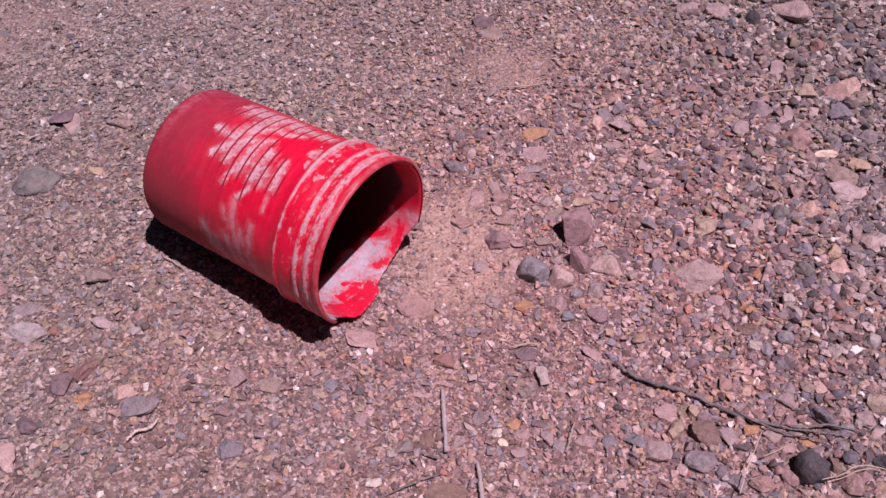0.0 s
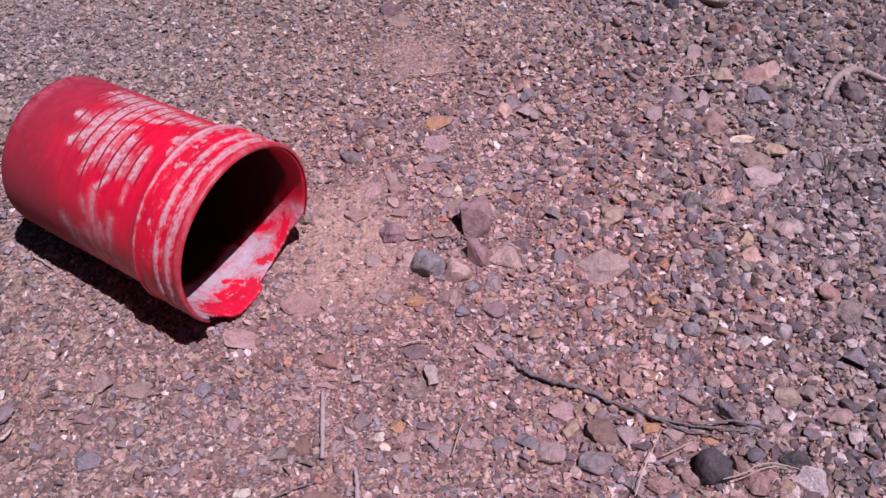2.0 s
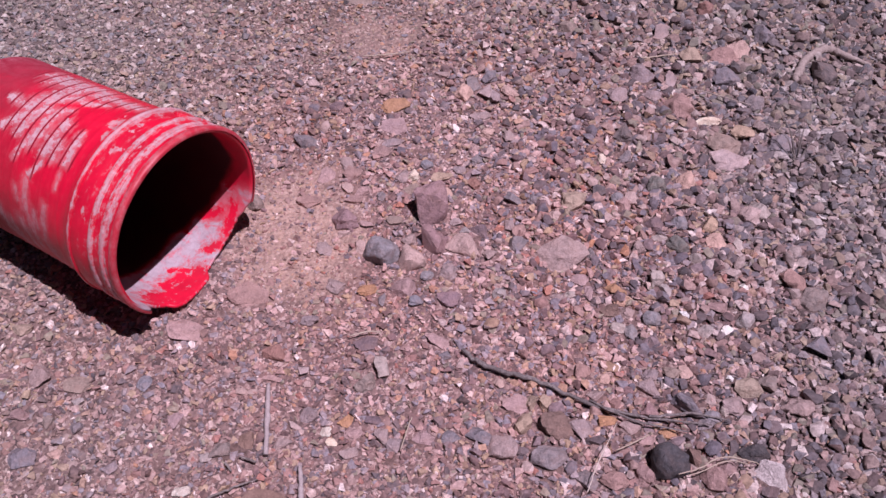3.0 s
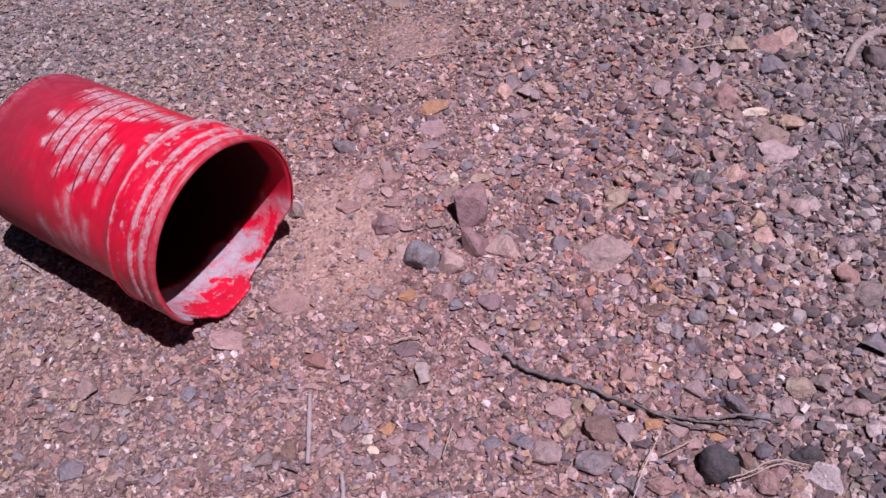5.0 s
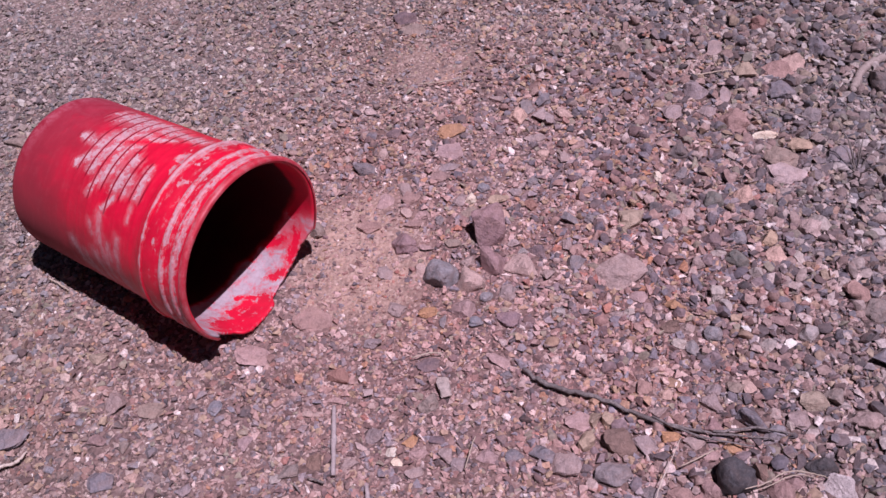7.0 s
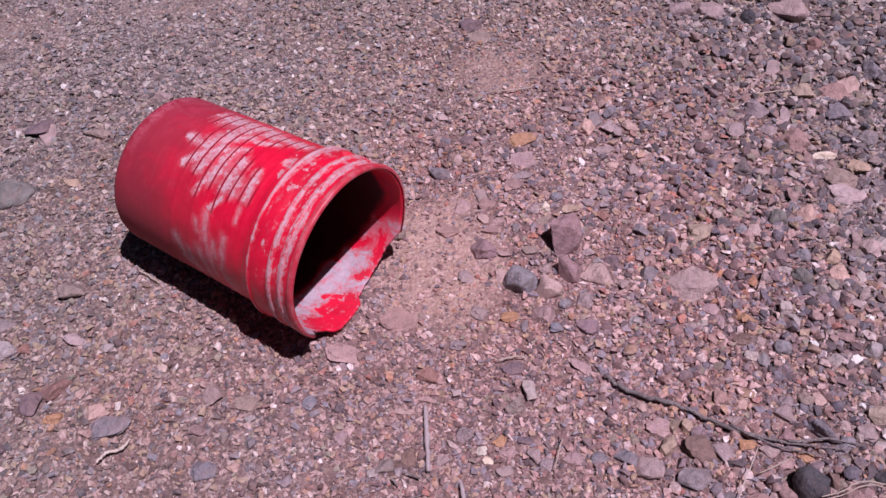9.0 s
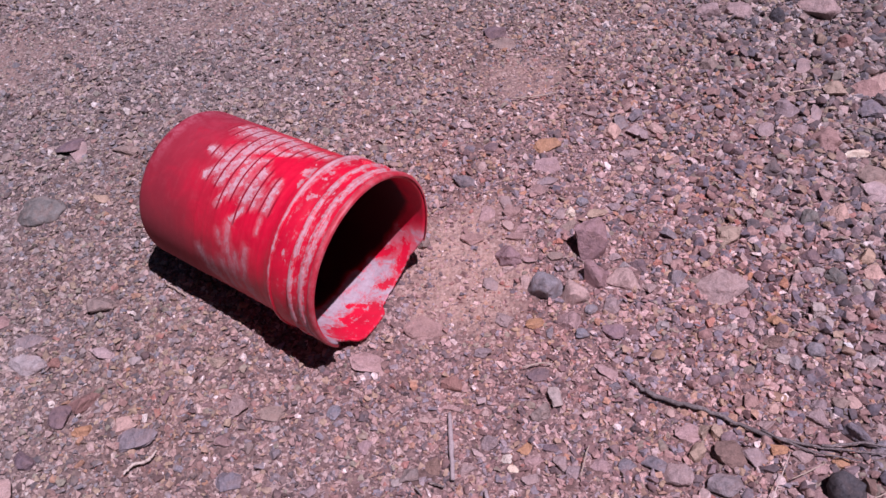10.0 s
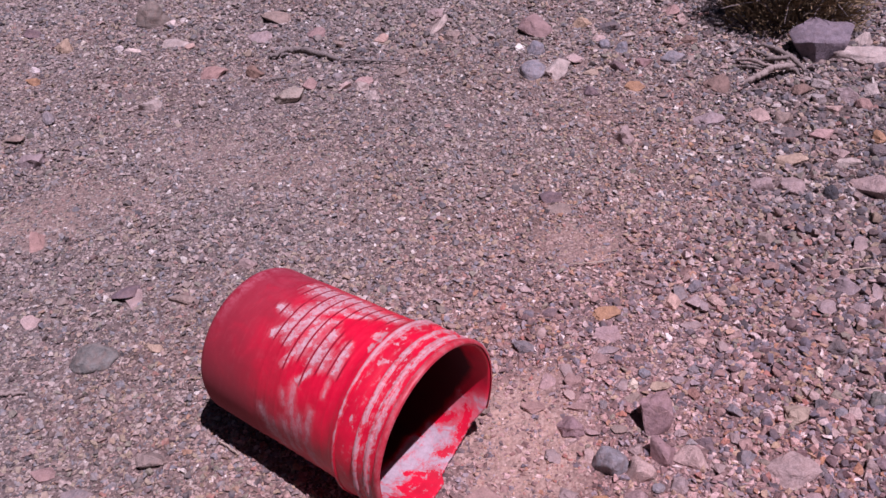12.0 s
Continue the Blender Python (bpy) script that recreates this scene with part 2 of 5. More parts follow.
# white residue on the bucket: turn and place of both ends of a smear, and its width
CROWN_SMEARS = [(1.98, 0.125, 2.05, 0.201, 0.019), (1.98, 0.2, 2.04, 0.27, 0.012), (1.5, 0.145, 1.85, 0.173, 0.011), (1.44, 0.106, 1.4, 0.137, 0.0068), (1.12, 0.156, 1.45, 0.167, 0.0088), (1.06, 0.185, 1.43, 0.193, 0.0098),
                (1.02, 0.214, 1.38, 0.219, 0.009), (1.58, 0.16, 1.78, 0.195, 0.0085), (1.45, 0.178, 1.55, 0.205, 0.0065), (1.75, 0.21, 1.85, 0.235, 0.006), (1.2, 0.145, 1.5, 0.15, 0.006), (0.85, 0.17, 1.1, 0.18, 0.005), (1.1, 0.126, 1.26, 0.14, 0.006), (1.0, 0.234, 1.18, 0.232, 0.0075), (1.33, 0.253, 1.01, 0.26, 0.0068), (0.75, 0.206, 0.9, 0.219, 0.0045)]
FLANK_SMEARS = [(0.68, 0.202, 0.36, 0.208, 0.008), (0.2, 0.147, -0.15, 0.165, 0.010), (0.18, 0.195, -0.2, 0.206, 0.0105), (0.38, 0.225, 0.2, 0.23, 0.008), (0.5, 0.245, 0.15, 0.244, 0.007),
                (0.06, 0.242, -0.25, 0.253, 0.011), (0.9, 0.257, 0.72, 0.259, 0.004), (0.56, 0.184, 0.43, 0.192, 0.006), (0.1, 0.17, -0.25, 0.18, 0.009), (0.3, 0.215, -0.1, 0.222, 0.008)]
NECK_SMEARS = [(1.65, 0.276, 1.39, 0.291, 0.005), (1.8, 0.28, 1.54, 0.293, 0.004), (1.3, 0.32, 1.37, 0.33, 0.005), (1.59, 0.318, 1.71, 0.318, 0.004), (2.3, 0.31, 1.95, 0.316, 0.006), (0.7, 0.318, 0.62, 0.326, 0.003)]
# bare red plastic within the white film inside the mouth
BARE_SMEARS = [(-0.95, 0.352, -1.63, 0.361, 0.0155), (-1.62, 0.37, -1.0, 0.38, 0.0135), (-1.25, 0.335, -1.5, 0.338, 0.006), (-2.26, 0.308, -2.4, 0.335, 0.006), (-2.53, 0.356, -2.22, 0.36, 0.007), (-1.93, 0.343, -2.06, 0.36, 0.0068),
               (-2.05, 0.286, -2.02, 0.295, 0.004), (-1.48, 0.318, -1.58, 0.336, 0.0042), (-2.75, 0.34, -2.9, 0.36, 0.006), (-0.75, 0.36, -0.95, 0.372, 0.006)]


def smear(turn, place, rows):
    """1 along each smear, 0.5 at its width, 0 at twice that, down to -1."""
    most = -1.0
    for t0, s0, t1, s1, width in rows:
        u, v, du, dv = (turn - t0) * 0.135, place - s0, (t1 - t0) * 0.135, s1 - s0
        k = min(1.0, max(0.0, (u * du + v * dv) / (du * du + dv * dv)))
        most = max(most, 1 - math.hypot(u - k * du, v - k * dv) / (2 * width))
    return most


def bucket_paint(name, inside=False, lip=False):
    """Red plastic with white residue in worn streaks; z runs along the axis from the base, the angle round it."""
    m = Nodes(name, 0.42)
    at = m.split(m.coords())
    turn, along = m.math("ARCTAN2", m.math("MULTIPLY", at[1], -1.0), at[0]), at[2]
    sheet = m.join(m.math("MULTIPLY", turn, 0.135), along, 0.0)
    fine, broad = m.noise(sheet, 130, 6, 0.7), m.noise(sheet, 22, 4, 0.6, 0.5)
    red = m.ramp(m.noise(sheet, 16, 5, 0.6), [(0.3, (0.5, 0.006, 0.026)), (0.6, (0.76, 0.008, 0.038)), (0.8, (0.84, 0.012, 0.046))])
    white = m.ramp(m.noise(sheet, 60, 5, 0.7), [(0.3, (0.42, 0.3, 0.32)), (0.65, (0.64, 0.53, 0.55))])
    lumps = m.math("ADD", m.math("MULTIPLY", m.noise(sheet, 62, 6, 0.66, 0.4), 0.7), m.math("MULTIPLY", m.noise(sheet, 230, 4, 0.6), 0.3))
    # the same, drawn out round the bucket as the scrapes run
    drawn = m.math("ADD", m.math("MULTIPLY", m.noise(m.join(m.math("MULTIPLY", turn, 0.045), along, 0.4), 120, 6, 0.7), 0.75), m.math("MULTIPLY", fine, 0.25))

    def band(value, low, high, soft):
        return m.math("MULTIPLY", m.step(value, low - soft, low + soft), m.math("SUBTRACT", 1.0, m.step(value, high - soft, high + soft)))

    def worn(field, grain, much, low, high):
        return m.step(m.math("ADD", m.wear(field), m.math("MULTIPLY", m.math("SUBTRACT", grain, 0.5), much)), low, high)

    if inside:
        # depth's shade is painted in: film and clean red end at the sunlit edge
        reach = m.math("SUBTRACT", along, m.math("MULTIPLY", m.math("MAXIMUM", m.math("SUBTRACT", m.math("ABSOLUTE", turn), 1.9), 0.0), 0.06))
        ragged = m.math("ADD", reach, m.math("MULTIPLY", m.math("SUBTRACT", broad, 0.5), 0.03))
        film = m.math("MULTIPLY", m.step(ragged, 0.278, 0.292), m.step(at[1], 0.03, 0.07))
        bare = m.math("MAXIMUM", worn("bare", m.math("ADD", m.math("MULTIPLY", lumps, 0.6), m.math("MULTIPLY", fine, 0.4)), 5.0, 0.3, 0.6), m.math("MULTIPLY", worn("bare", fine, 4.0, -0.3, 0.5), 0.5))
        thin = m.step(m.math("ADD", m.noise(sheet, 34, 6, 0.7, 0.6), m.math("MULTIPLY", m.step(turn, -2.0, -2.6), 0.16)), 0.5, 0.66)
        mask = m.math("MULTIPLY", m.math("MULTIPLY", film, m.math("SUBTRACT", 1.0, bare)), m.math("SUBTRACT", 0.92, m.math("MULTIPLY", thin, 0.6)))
        # near black past that edge, standing for the shade inside
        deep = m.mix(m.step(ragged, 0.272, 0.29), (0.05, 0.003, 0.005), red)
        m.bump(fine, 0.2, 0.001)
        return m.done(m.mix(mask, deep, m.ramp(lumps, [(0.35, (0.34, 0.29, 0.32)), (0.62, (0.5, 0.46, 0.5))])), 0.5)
    if lip:
        patch = m.noise(m.join(m.math("MULTIPLY", turn, 0.09), along, 0.2), 60, 6, 0.7)
        m.bump(fine, 0.3, 0.001)
        return m.done(m.mix(m.math("MULTIPLY", m.step(patch, 0.42, 0.7), 0.4), (0.55, 0.03, 0.05), (0.62, 0.36, 0.37)), 0.5)
    # duller, darker red towards the base
    pale = m.math("MULTIPLY", m.math("SUBTRACT", 1.0, m.step(m.math("ADD", along, m.math("MULTIPLY", m.math("SUBTRACT", broad, 0.5), 0.12)), 0.04, 0.21)), m.step(broad, 0.0, 0.5))
    colour = m.mix(m.math("MULTIPLY", pale, 0.8), red, m.mix(m.step(turn, 1.0, 2.4), (0.25, 0.02, 0.036), m.ramp(lumps, [(0.38, (0.24, 0.018, 0.04)), (0.62, (0.36, 0.06, 0.095))])))
    # grime low on the flank
    grime = m.math("MULTIPLY", m.math("SUBTRACT", 1.0, m.step(m.math("ADD", turn, m.math("MULTIPLY", broad, 0.5)), 0.0, 1.3)), m.math("SUBTRACT", 1.0, m.step(along, 0.08, 0.3)))
    colour = m.mix(m.math("MULTIPLY", grime, 0.75), colour, (0.24, 0.03, 0.035))
    # chafed edge of the base
    colour = m.mix(m.math("MULTIPLY", m.math("MULTIPLY", band(along, 0.003, 0.03, 0.012), m.step(turn, 0.5, 1.6)), m.math("MULTIPLY", m.step(lumps, 0.42, 0.62), 0.4)), colour, (0.62, 0.2, 0.25))
    colour = m.mix(m.math("MULTIPLY", m.step(drawn, 0.48, 0.7), 0.14), colour, (0.56, 0.13, 0.15))
    # white residue on the crown, the flank, the neck and the rings
    rings = m.math("ABSOLUTE", m.math("SUBTRACT", m.math("FRACT", m.math("DIVIDE", m.math("ADD", along, m.math("MULTIPLY", broad, 0.003)), 0.0195)), 0.9))
    grooves = m.step(rings, 0.05, 0.14)
    crown = m.math("MULTIPLY", m.step(m.math("ADD", m.wear("crown"), m.math("ADD", m.math("MULTIPLY", m.math("SUBTRACT", lumps, 0.5), 3.2), m.math("MULTIPLY", m.math("SUBTRACT", fine, 0.5), 1.6))), 0.38, 0.85), grooves)
    haze = m.math("MULTIPLY", worn("crown", drawn, 2.6, -0.1, 0.8), grooves)
    colour = m.mix(m.math("MULTIPLY", m.math("SUBTRACT", 1.0, grooves), m.math("MULTIPLY", m.step(m.wear("crown"), -0.2, 0.3), 0.85)), colour, (0.26, 0.007, 0.022))
    flank = worn("flank", drawn, 3.2, 0.5, 0.85)
    flank = m.math("MAXIMUM", flank, m.math("MULTIPLY", worn("flank", lumps, 2.2, 0.0, 0.8), 0.42))
    neck = worn("neck", lumps, 3.6, 0.42, 0.75)
    high = m.step(turn, 0.6, 1.7)
    crest = m.math("ADD", band(along, 0.2992, 0.3045, 0.0025), m.math("MULTIPLY", high, m.math("MULTIPLY", band(along, 0.3, 0.312, 0.004), 0.7)))
    crest = m.math("MULTIPLY", m.step(m.math("ADD", m.math("MULTIPLY", crest, 0.2), m.math("ADD", drawn, m.math("MULTIPLY", high, 0.09))), 0.62, 0.78), m.step(along, 0.294, 0.299))
    hoops = m.math("MAXIMUM", m.math("MAXIMUM", band(along, 0.3365, 0.3465, 0.002), m.math("MULTIPLY", band(along, 0.3465, 0.355, 0.003), 0.45)), band(along, 0.355, 0.3715, 0.003))
    hoops = m.math("MULTIPLY", m.step(m.math("ADD", m.math("MULTIPLY", hoops, 0.17), m.math("ADD", m.math("MULTIPLY", drawn, 0.8), m.math("MULTIPLY", lumps, 0.5))), 0.72, 0.86), m.step(along, 0.331, 0.337))
    film = m.math("MULTIPLY", m.step(m.math("ADD", m.math("MULTIPLY", drawn, 0.5), m.math("MULTIPLY", lumps, 0.5)), 0.52, 0.62), m.math("MULTIPLY", m.step(along, 0.29, 0.305), 0.4))
    mask = 0.0
    for layer, much in ((crown, 0.78), (haze, 0.34), (flank, 0.46), (neck, 0.66), (crest, 0.74), (hoops, 0.76), (film, 0.9)):
        mask = m.math("MAXIMUM", mask, m.math("MULTIPLY", layer, much))
    # rubbed thin in fine scrapes
    mask = m.math("MULTIPLY", mask, m.math("SUBTRACT", 1.0, m.math("MULTIPLY", m.step(m.math("ADD", m.math("MULTIPLY", m.noise(sheet, 95, 5, 0.75, 0.3), 0.6), m.math("MULTIPLY", drawn, 0.4)), 0.47, 0.62), 0.5)))
    colour = m.mix(mask, colour, white)
    # small dark nicks
    colour = m.mix(m.math("MULTIPLY", m.step(m.noise(sheet, 150, 2, 0.4), 0.77, 0.81), 0.8), colour, (0.06, 0.01, 0.015))
    m.bump(m.math("ADD", fine, m.math("MULTIPLY", mask, 0.6)), 0.25, 0.001)
    return m.done(colour, m.math("ADD", m.math("ADD", 0.42, m.math("MULTIPLY", mask, 0.35)), m.math("ADD", m.math("MULTIPLY", grime, 0.35), m.math("MULTIPLY", pale, 0.15))))


GRAVEL, COARSE, DIRT = gravel_material("gravel", FINE_TONES, FINE_SHARES, 0.93), gravel_material("coarse_gravel", COARSE_TONES, COARSE_SHARES, 0.83), dirt_material()
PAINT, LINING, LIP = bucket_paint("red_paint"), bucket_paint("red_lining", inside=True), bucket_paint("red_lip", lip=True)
STONE = {kind: stone_material(kind) for kind in STONE_COLOURS}
GREY_WOOD = wood_material("weathered_wood", (0.12, 0.1, 0.09), (0.48, 0.41, 0.38))
BARK = wood_material("grey_bark", (0.085, 0.07, 0.066), (0.5, 0.43, 0.41))
TWIG_GREY = wood_material("grey_twig", (0.34, 0.28, 0.27), (0.6, 0.52, 0.5))
PALE_WOOD = wood_material("bleached_wood", (0.27, 0.21, 0.185), (0.57, 0.48, 0.43))
DULL_WOOD = wood_material("dull_wood", (0.17, 0.14, 0.125), (0.42, 0.35, 0.31))
STRAW = wood_material("straw", (0.42, 0.33, 0.25), (0.72, 0.62, 0.5))
BONE = wood_material("bleached_stalk", (0.55, 0.45, 0.37), (0.8, 0.72, 0.62))
LEAF = wood_material("dry_leaf", (0.17, 0.12, 0.065), (0.5, 0.37, 0.2))


# ---- the ground ----
def ground_height(x, y):
    """Gentle relief of the gravel flat."""
    near = 1 / (1 + ((x * x + (y - 1.6) ** 2) / 30))
    return near * (0.010 * noise.noise((x * 1.3, y * 1.3, 3.1)) + 0.004 * noise.noise((x * 6, y * 6, 7.7)))


def level(x, y):
    """The relief, flat under the bucket."""
    gap = math.hypot(x + 0.25, y - 1.2)
    return ground_height(x, y) * min(1.0, max(0.0, (gap - 0.25) / 0.3))


def axis_steps(low, high, step):
    """Coordinates that are close together from low to high and widen to the horizon."""
    inner = list(np.arange(low, high + step / 2, step))
    outer, gap = [], step
    while gap < 900:
        gap *= 1.35
        outer.append(gap)
    far = np.cumsum(outer)
    return [low - d for d in far[::-1]] + inner + [high + d for d in far]


def make_ground():
    xs, ys = axis_steps(-1.9, 1.6, 0.025), axis_steps(0.4, 3.4, 0.025)
    verts = [(x, y, level(x, y) + 0.0025 * noise.noise((x * 38, y * 38, 0.4))) for y in ys for x in xs]
    w = len(xs)
    faces = [(j * w + i, j * w + i + 1, (j + 1) * w + i + 1, (j + 1) * w + i) for j in range(len(ys) - 1) for i in range(w - 1)]
    mesh = bpy.data.meshes.new("ground")
    mesh.from_pydata(verts, [], faces)
    mesh.shade_smooth()
    mesh.materials.append(DIRT)
    return tagged(new("ground", mesh), "pinkish brown dry desert dirt under scattered gravel", "ground", kind="structure")


make_ground()

# the bucket's axis, from its base to its mouth
BASE, MOUTH = Vector((-0.418, 1.3133, 0.1327)), Vector((-0.0932, 1.1067, 0.141))
LENGTH = (MOUTH - BASE).length
R_BASE, R_MOUTH = 0.129, 0.1396


def hull_shapes(count, points, seed):
    """Angular pebbles of unit size: (vertices, triangles)."""
    rng, shapes = random.Random(seed), []
    for _ in range(count):
        bm = bmesh.new()
        for _ in range(points):
            v = Vector((rng.gauss(0, 1), rng.gauss(0, 1), rng.gauss(0, 1))).normalized()
            bm.verts.new(v * rng.uniform(0.82, 1.0))
        made = bmesh.ops.convex_hull(bm, input=bm.verts)
        bmesh.ops.delete(bm, geom=[v for v in made["geom_interior"] if isinstance(v, bmesh.types.BMVert)], context="VERTS")
        bmesh.ops.triangulate(bm, faces=bm.faces)
        bm.verts.index_update()
        shapes.append((np.array([v.co[:] for v in bm.verts]), np.array([[v.index for v in f.verts] for f in bm.faces])))
        bm.free()
    return shapes


def coarse(x, y):
    """How coarse the gravel lies: 0 is fine dirt, 1 is a bed of stones."""
    broad = noise.noise((x * 1.7, y * 1.7, 11.0)) * 0.5 + noise.noise((x * 5, y * 5, 2.0)) * 0.35
    right = 1 / (1 + math.exp(-(x - 0.38 - 0.12 * (y - 1.2)) * 6))
    value = 0.48 + 0.42 * right + 0.3 * broad
    if y > 2.35:
        value += 0.25 * min(1.0, (y - 2.35) / 0.3) * (0.5 + broad)
    for px, py, rx, ry, amount in BARE:
        d = ((x - px) / rx) ** 2 + ((y - py) / ry) ** 2
        value -= 0.9 * amount * math.exp(-d)
    return min(1.0, max(0.0, value))


def spread(x, y):
    """Gravel thins out away from the stretch that the walk passes."""
    over = max(-0.9 - 0.45 * (y - 0.7) - x, x - 1.2 - 0.13 * (y - 0.7), 0.55 - y, y - 3.1, 0.0)
    over += 0.12 * noise.noise((x * 3, y * 3, 5.0)) if over > 0 else 0.0
    return max(0.02, 1 - over / 0.3) ** 2 * (1.0 if y < 2.2 else 0.6)


BEDDED = {}


def on_stone(x, y, size):
    """True where one of the larger stones already lies."""
    for i in (-1, 0, 1):
        for j in (-1, 0, 1):
            for sx, sy, w, d in BEDDED.get((int(x // 0.1) + i, int(y // 0.1) + j), ()):
                if ((x - sx) / (0.46 * w + 0.2 * size)) ** 2 + ((y - sy) / (0.46 * d + 0.2 * size)) ** 2 < 1:
                    return True
    return False


def under_bucket(x, y, top):
    """True where a pebble of that height would reach into the bucket."""
    axis = (MOUTH - BASE).to_2d()
    along = (Vector((x, y)) - BASE.to_2d()).dot(axis) / axis.length
    if not -0.02 < along < LENGTH + 0.012:
        return False
    side = abs((Vector((x, y)) - BASE.to_2d()).cross(axis)) / axis.length
    r = R_BASE + (R_MOUTH - R_BASE) * along / LENGTH
    return side < r and top > r + 0.001 - math.sqrt(r * r - side * side)


def scatter(name, label, per_metre, sizes, bias, shapes, seed, keep, material, area=(-2.2, 1.9, 0.25, 3.5), thin=spread, worn=0.0):
    """A bed of pebbles in one mesh. sizes: the shortest and longest in metres; bias: over 1 favours small ones."""
    rng = random.Random(seed)
    x0, x1, y0, y1 = area
    total = int(per_metre * (x1 - x0) * (y1 - y0))
    rows = [[] for _ in shapes]
    for _ in range(total):
        x, y = rng.uniform(x0, x1), rng.uniform(y0, y1)
        bed = coarse(x, y)
        if rng.random() > keep(bed) * thin(x, y):
            continue
        s = (sizes[0] + (sizes[1] - sizes[0]) * rng.random() ** bias) * (0.78 + 0.4 * bed)
        a, b, c = s * rng.uniform(0.46, 0.64), s * rng.uniform(0.34, 0.52), s * rng.uniform(0.2, 0.42)
        if under_bucket(x, y, c * 1.6) or on_stone(x, y, s):
            continue
        rows[rng.randrange(len(shapes))].append((x, y, level(x, y) + c * rng.uniform(-0.3, 0.35 + 0.9 * bed), a, b, c, rng.uniform(0, 6.283), rng.gauss(0, 0.34), rng.gauss(0, 0.34)))
    vs, fs, base = [], [], 0
    for (sv, sf), r in zip(shapes, rows):
        if not r:
            continue
        r = np.array(r)
        p = sv[None] * r[:, None, 3:6]
        for angle, i, j in ((r[:, 7], 1, 2), (r[:, 8], 2, 0), (r[:, 6], 0, 1)):
            co, si = np.cos(angle)[:, None], np.sin(angle)[:, None]
            pi, pj = p[:, :, i] * co - p[:, :, j] * si, p[:, :, i] * si + p[:, :, j] * co
            p[:, :, i], p[:, :, j] = pi, pj
        p += r[:, None, :3]
        k = len(sv)
        vs.append(p.reshape(-1, 3))
        fs.append((sf[None] + (base + k * np.arange(len(r)))[:, None, None]).reshape(-1, 3))
        base += k * len(r)
    v, f = np.concatenate(vs), np.concatenate(fs)
    mesh = bpy.data.meshes.new(name)
    mesh.vertices.add(len(v)), mesh.loops.add(f.size), mesh.polygons.add(len(f))
    mesh.vertices.foreach_set("co", v.ravel().astype(np.float32))
    mesh.loops.foreach_set("vertex_index", f.ravel().astype(np.int32))
    mesh.polygons.foreach_set("loop_start", np.arange(0, f.size, 3, dtype=np.int32))
    mesh.update(calc_edges=True)
    mesh.shade_smooth() if worn else mesh.shade_flat()
    if worn:
        mesh.set_sharp_from_angle(angle=worn)
    mesh.materials.append(material)
    return tagged(new(name, mesh), label, "gravel", kind="stuff")


# ---- helpers for things ----
def part(name, bm, material, parent=None, label="", smooth=True):
    mesh = bpy.data.meshes.new(name)
    bm.to_mesh(mesh)
    bm.free()
    if smooth:
        mesh.shade_smooth()
    for one in material if isinstance(material, (list, tuple)) else [material]:
        mesh.materials.append(one)
    ob = new(name, mesh)
    ob.parent = parent
    return tagged(ob, label)


# ---- the bucket ----
def wall_radius(s):
    return R_BASE + (R_MOUTH - R_BASE) * s / LENGTH


def collar(s):
    """How far the stiffened neck stands out from the wall."""
    return float(np.interp(s, [0.24, 0.282, 0.288, 0.296, 0.31, 0.328, 0.333, 0.337, 0.346, 0.352, 0.356, 0.378, LENGTH], [-0.0012, -0.0005, 0.001, 0.005, 0.0056, 0.0046, 0.0028, 0.0034, 0.0036, 0.003, 0.0034, 0.0034, 0.0025]))


def sag(theta):
    """The mouth is a little out of round."""
    return 1 + 0.008 * math.cos(2 * theta - 0.9) + 0.003 * math.sin(3 * theta)


BREAK_FROM, BREAK_TO = radians(-152), radians(-38)


def brink(theta):
    """How far the wall reaches along the axis: broken off along the underside of the mouth."""
    t = (theta + math.pi) % (2 * math.pi) - math.pi
    if not BREAK_FROM < t < BREAK_TO:
        return LENGTH
    depth = np.interp(math.degrees(t), [-152, -147, -138, -117, -104, -98, -94, -80, -66, -60, -57, -50, -44, -38], [0, 0.006, 0.017, 0.021, 0.02, 0.017, 0.006, 0.001, -0.003, 0.0, 0.009, 0.013, 0.015, 0.006])
    return LENGTH - depth + 0.0018 * noise.noise((t * 23, 1.0, 0.0)) + 0.0012 * noise.noise((t * 70, 5.0, 0.0))


def lathe(profile, thetas, closed, shape=None):
    """Turns (s, r) points about z, with theta counted clockwise; shape(s, r, theta) gives the final point."""
    bm = bmesh.new()
    rows = []
    for theta in thetas:
        row = []
        for s, r in profile:
            if shape:
                s, r = shape(s, r, theta)
            row.append(bm.verts.new((r * math.cos(theta), -r * math.sin(theta), s)))
        rows.append(row)
    pairs = list(zip(rows, rows[1:])) + ([(rows[-1], rows[0])] if closed else [])
    for a, b in pairs:
        for i in range(len(profile) - 1):
            bm.faces.new((a[i], b[i], b[i + 1], a[i + 1]))
    return bm, rows


def wear_on(ob):
    """Lays the wear fields on a part of the bucket."""
    for name, rows in (("crown", CROWN_SMEARS), ("flank", FLANK_SMEARS), ("neck", NECK_SMEARS), ("bare", BARE_SMEARS)):
        field = ob.data.attributes.new(name, "FLOAT", "POINT")
        field.data.foreach_set("value", [smear(math.atan2(-v.co.y, v.co.x), v.co.z, rows) for v in ob.data.vertices])
    return ob


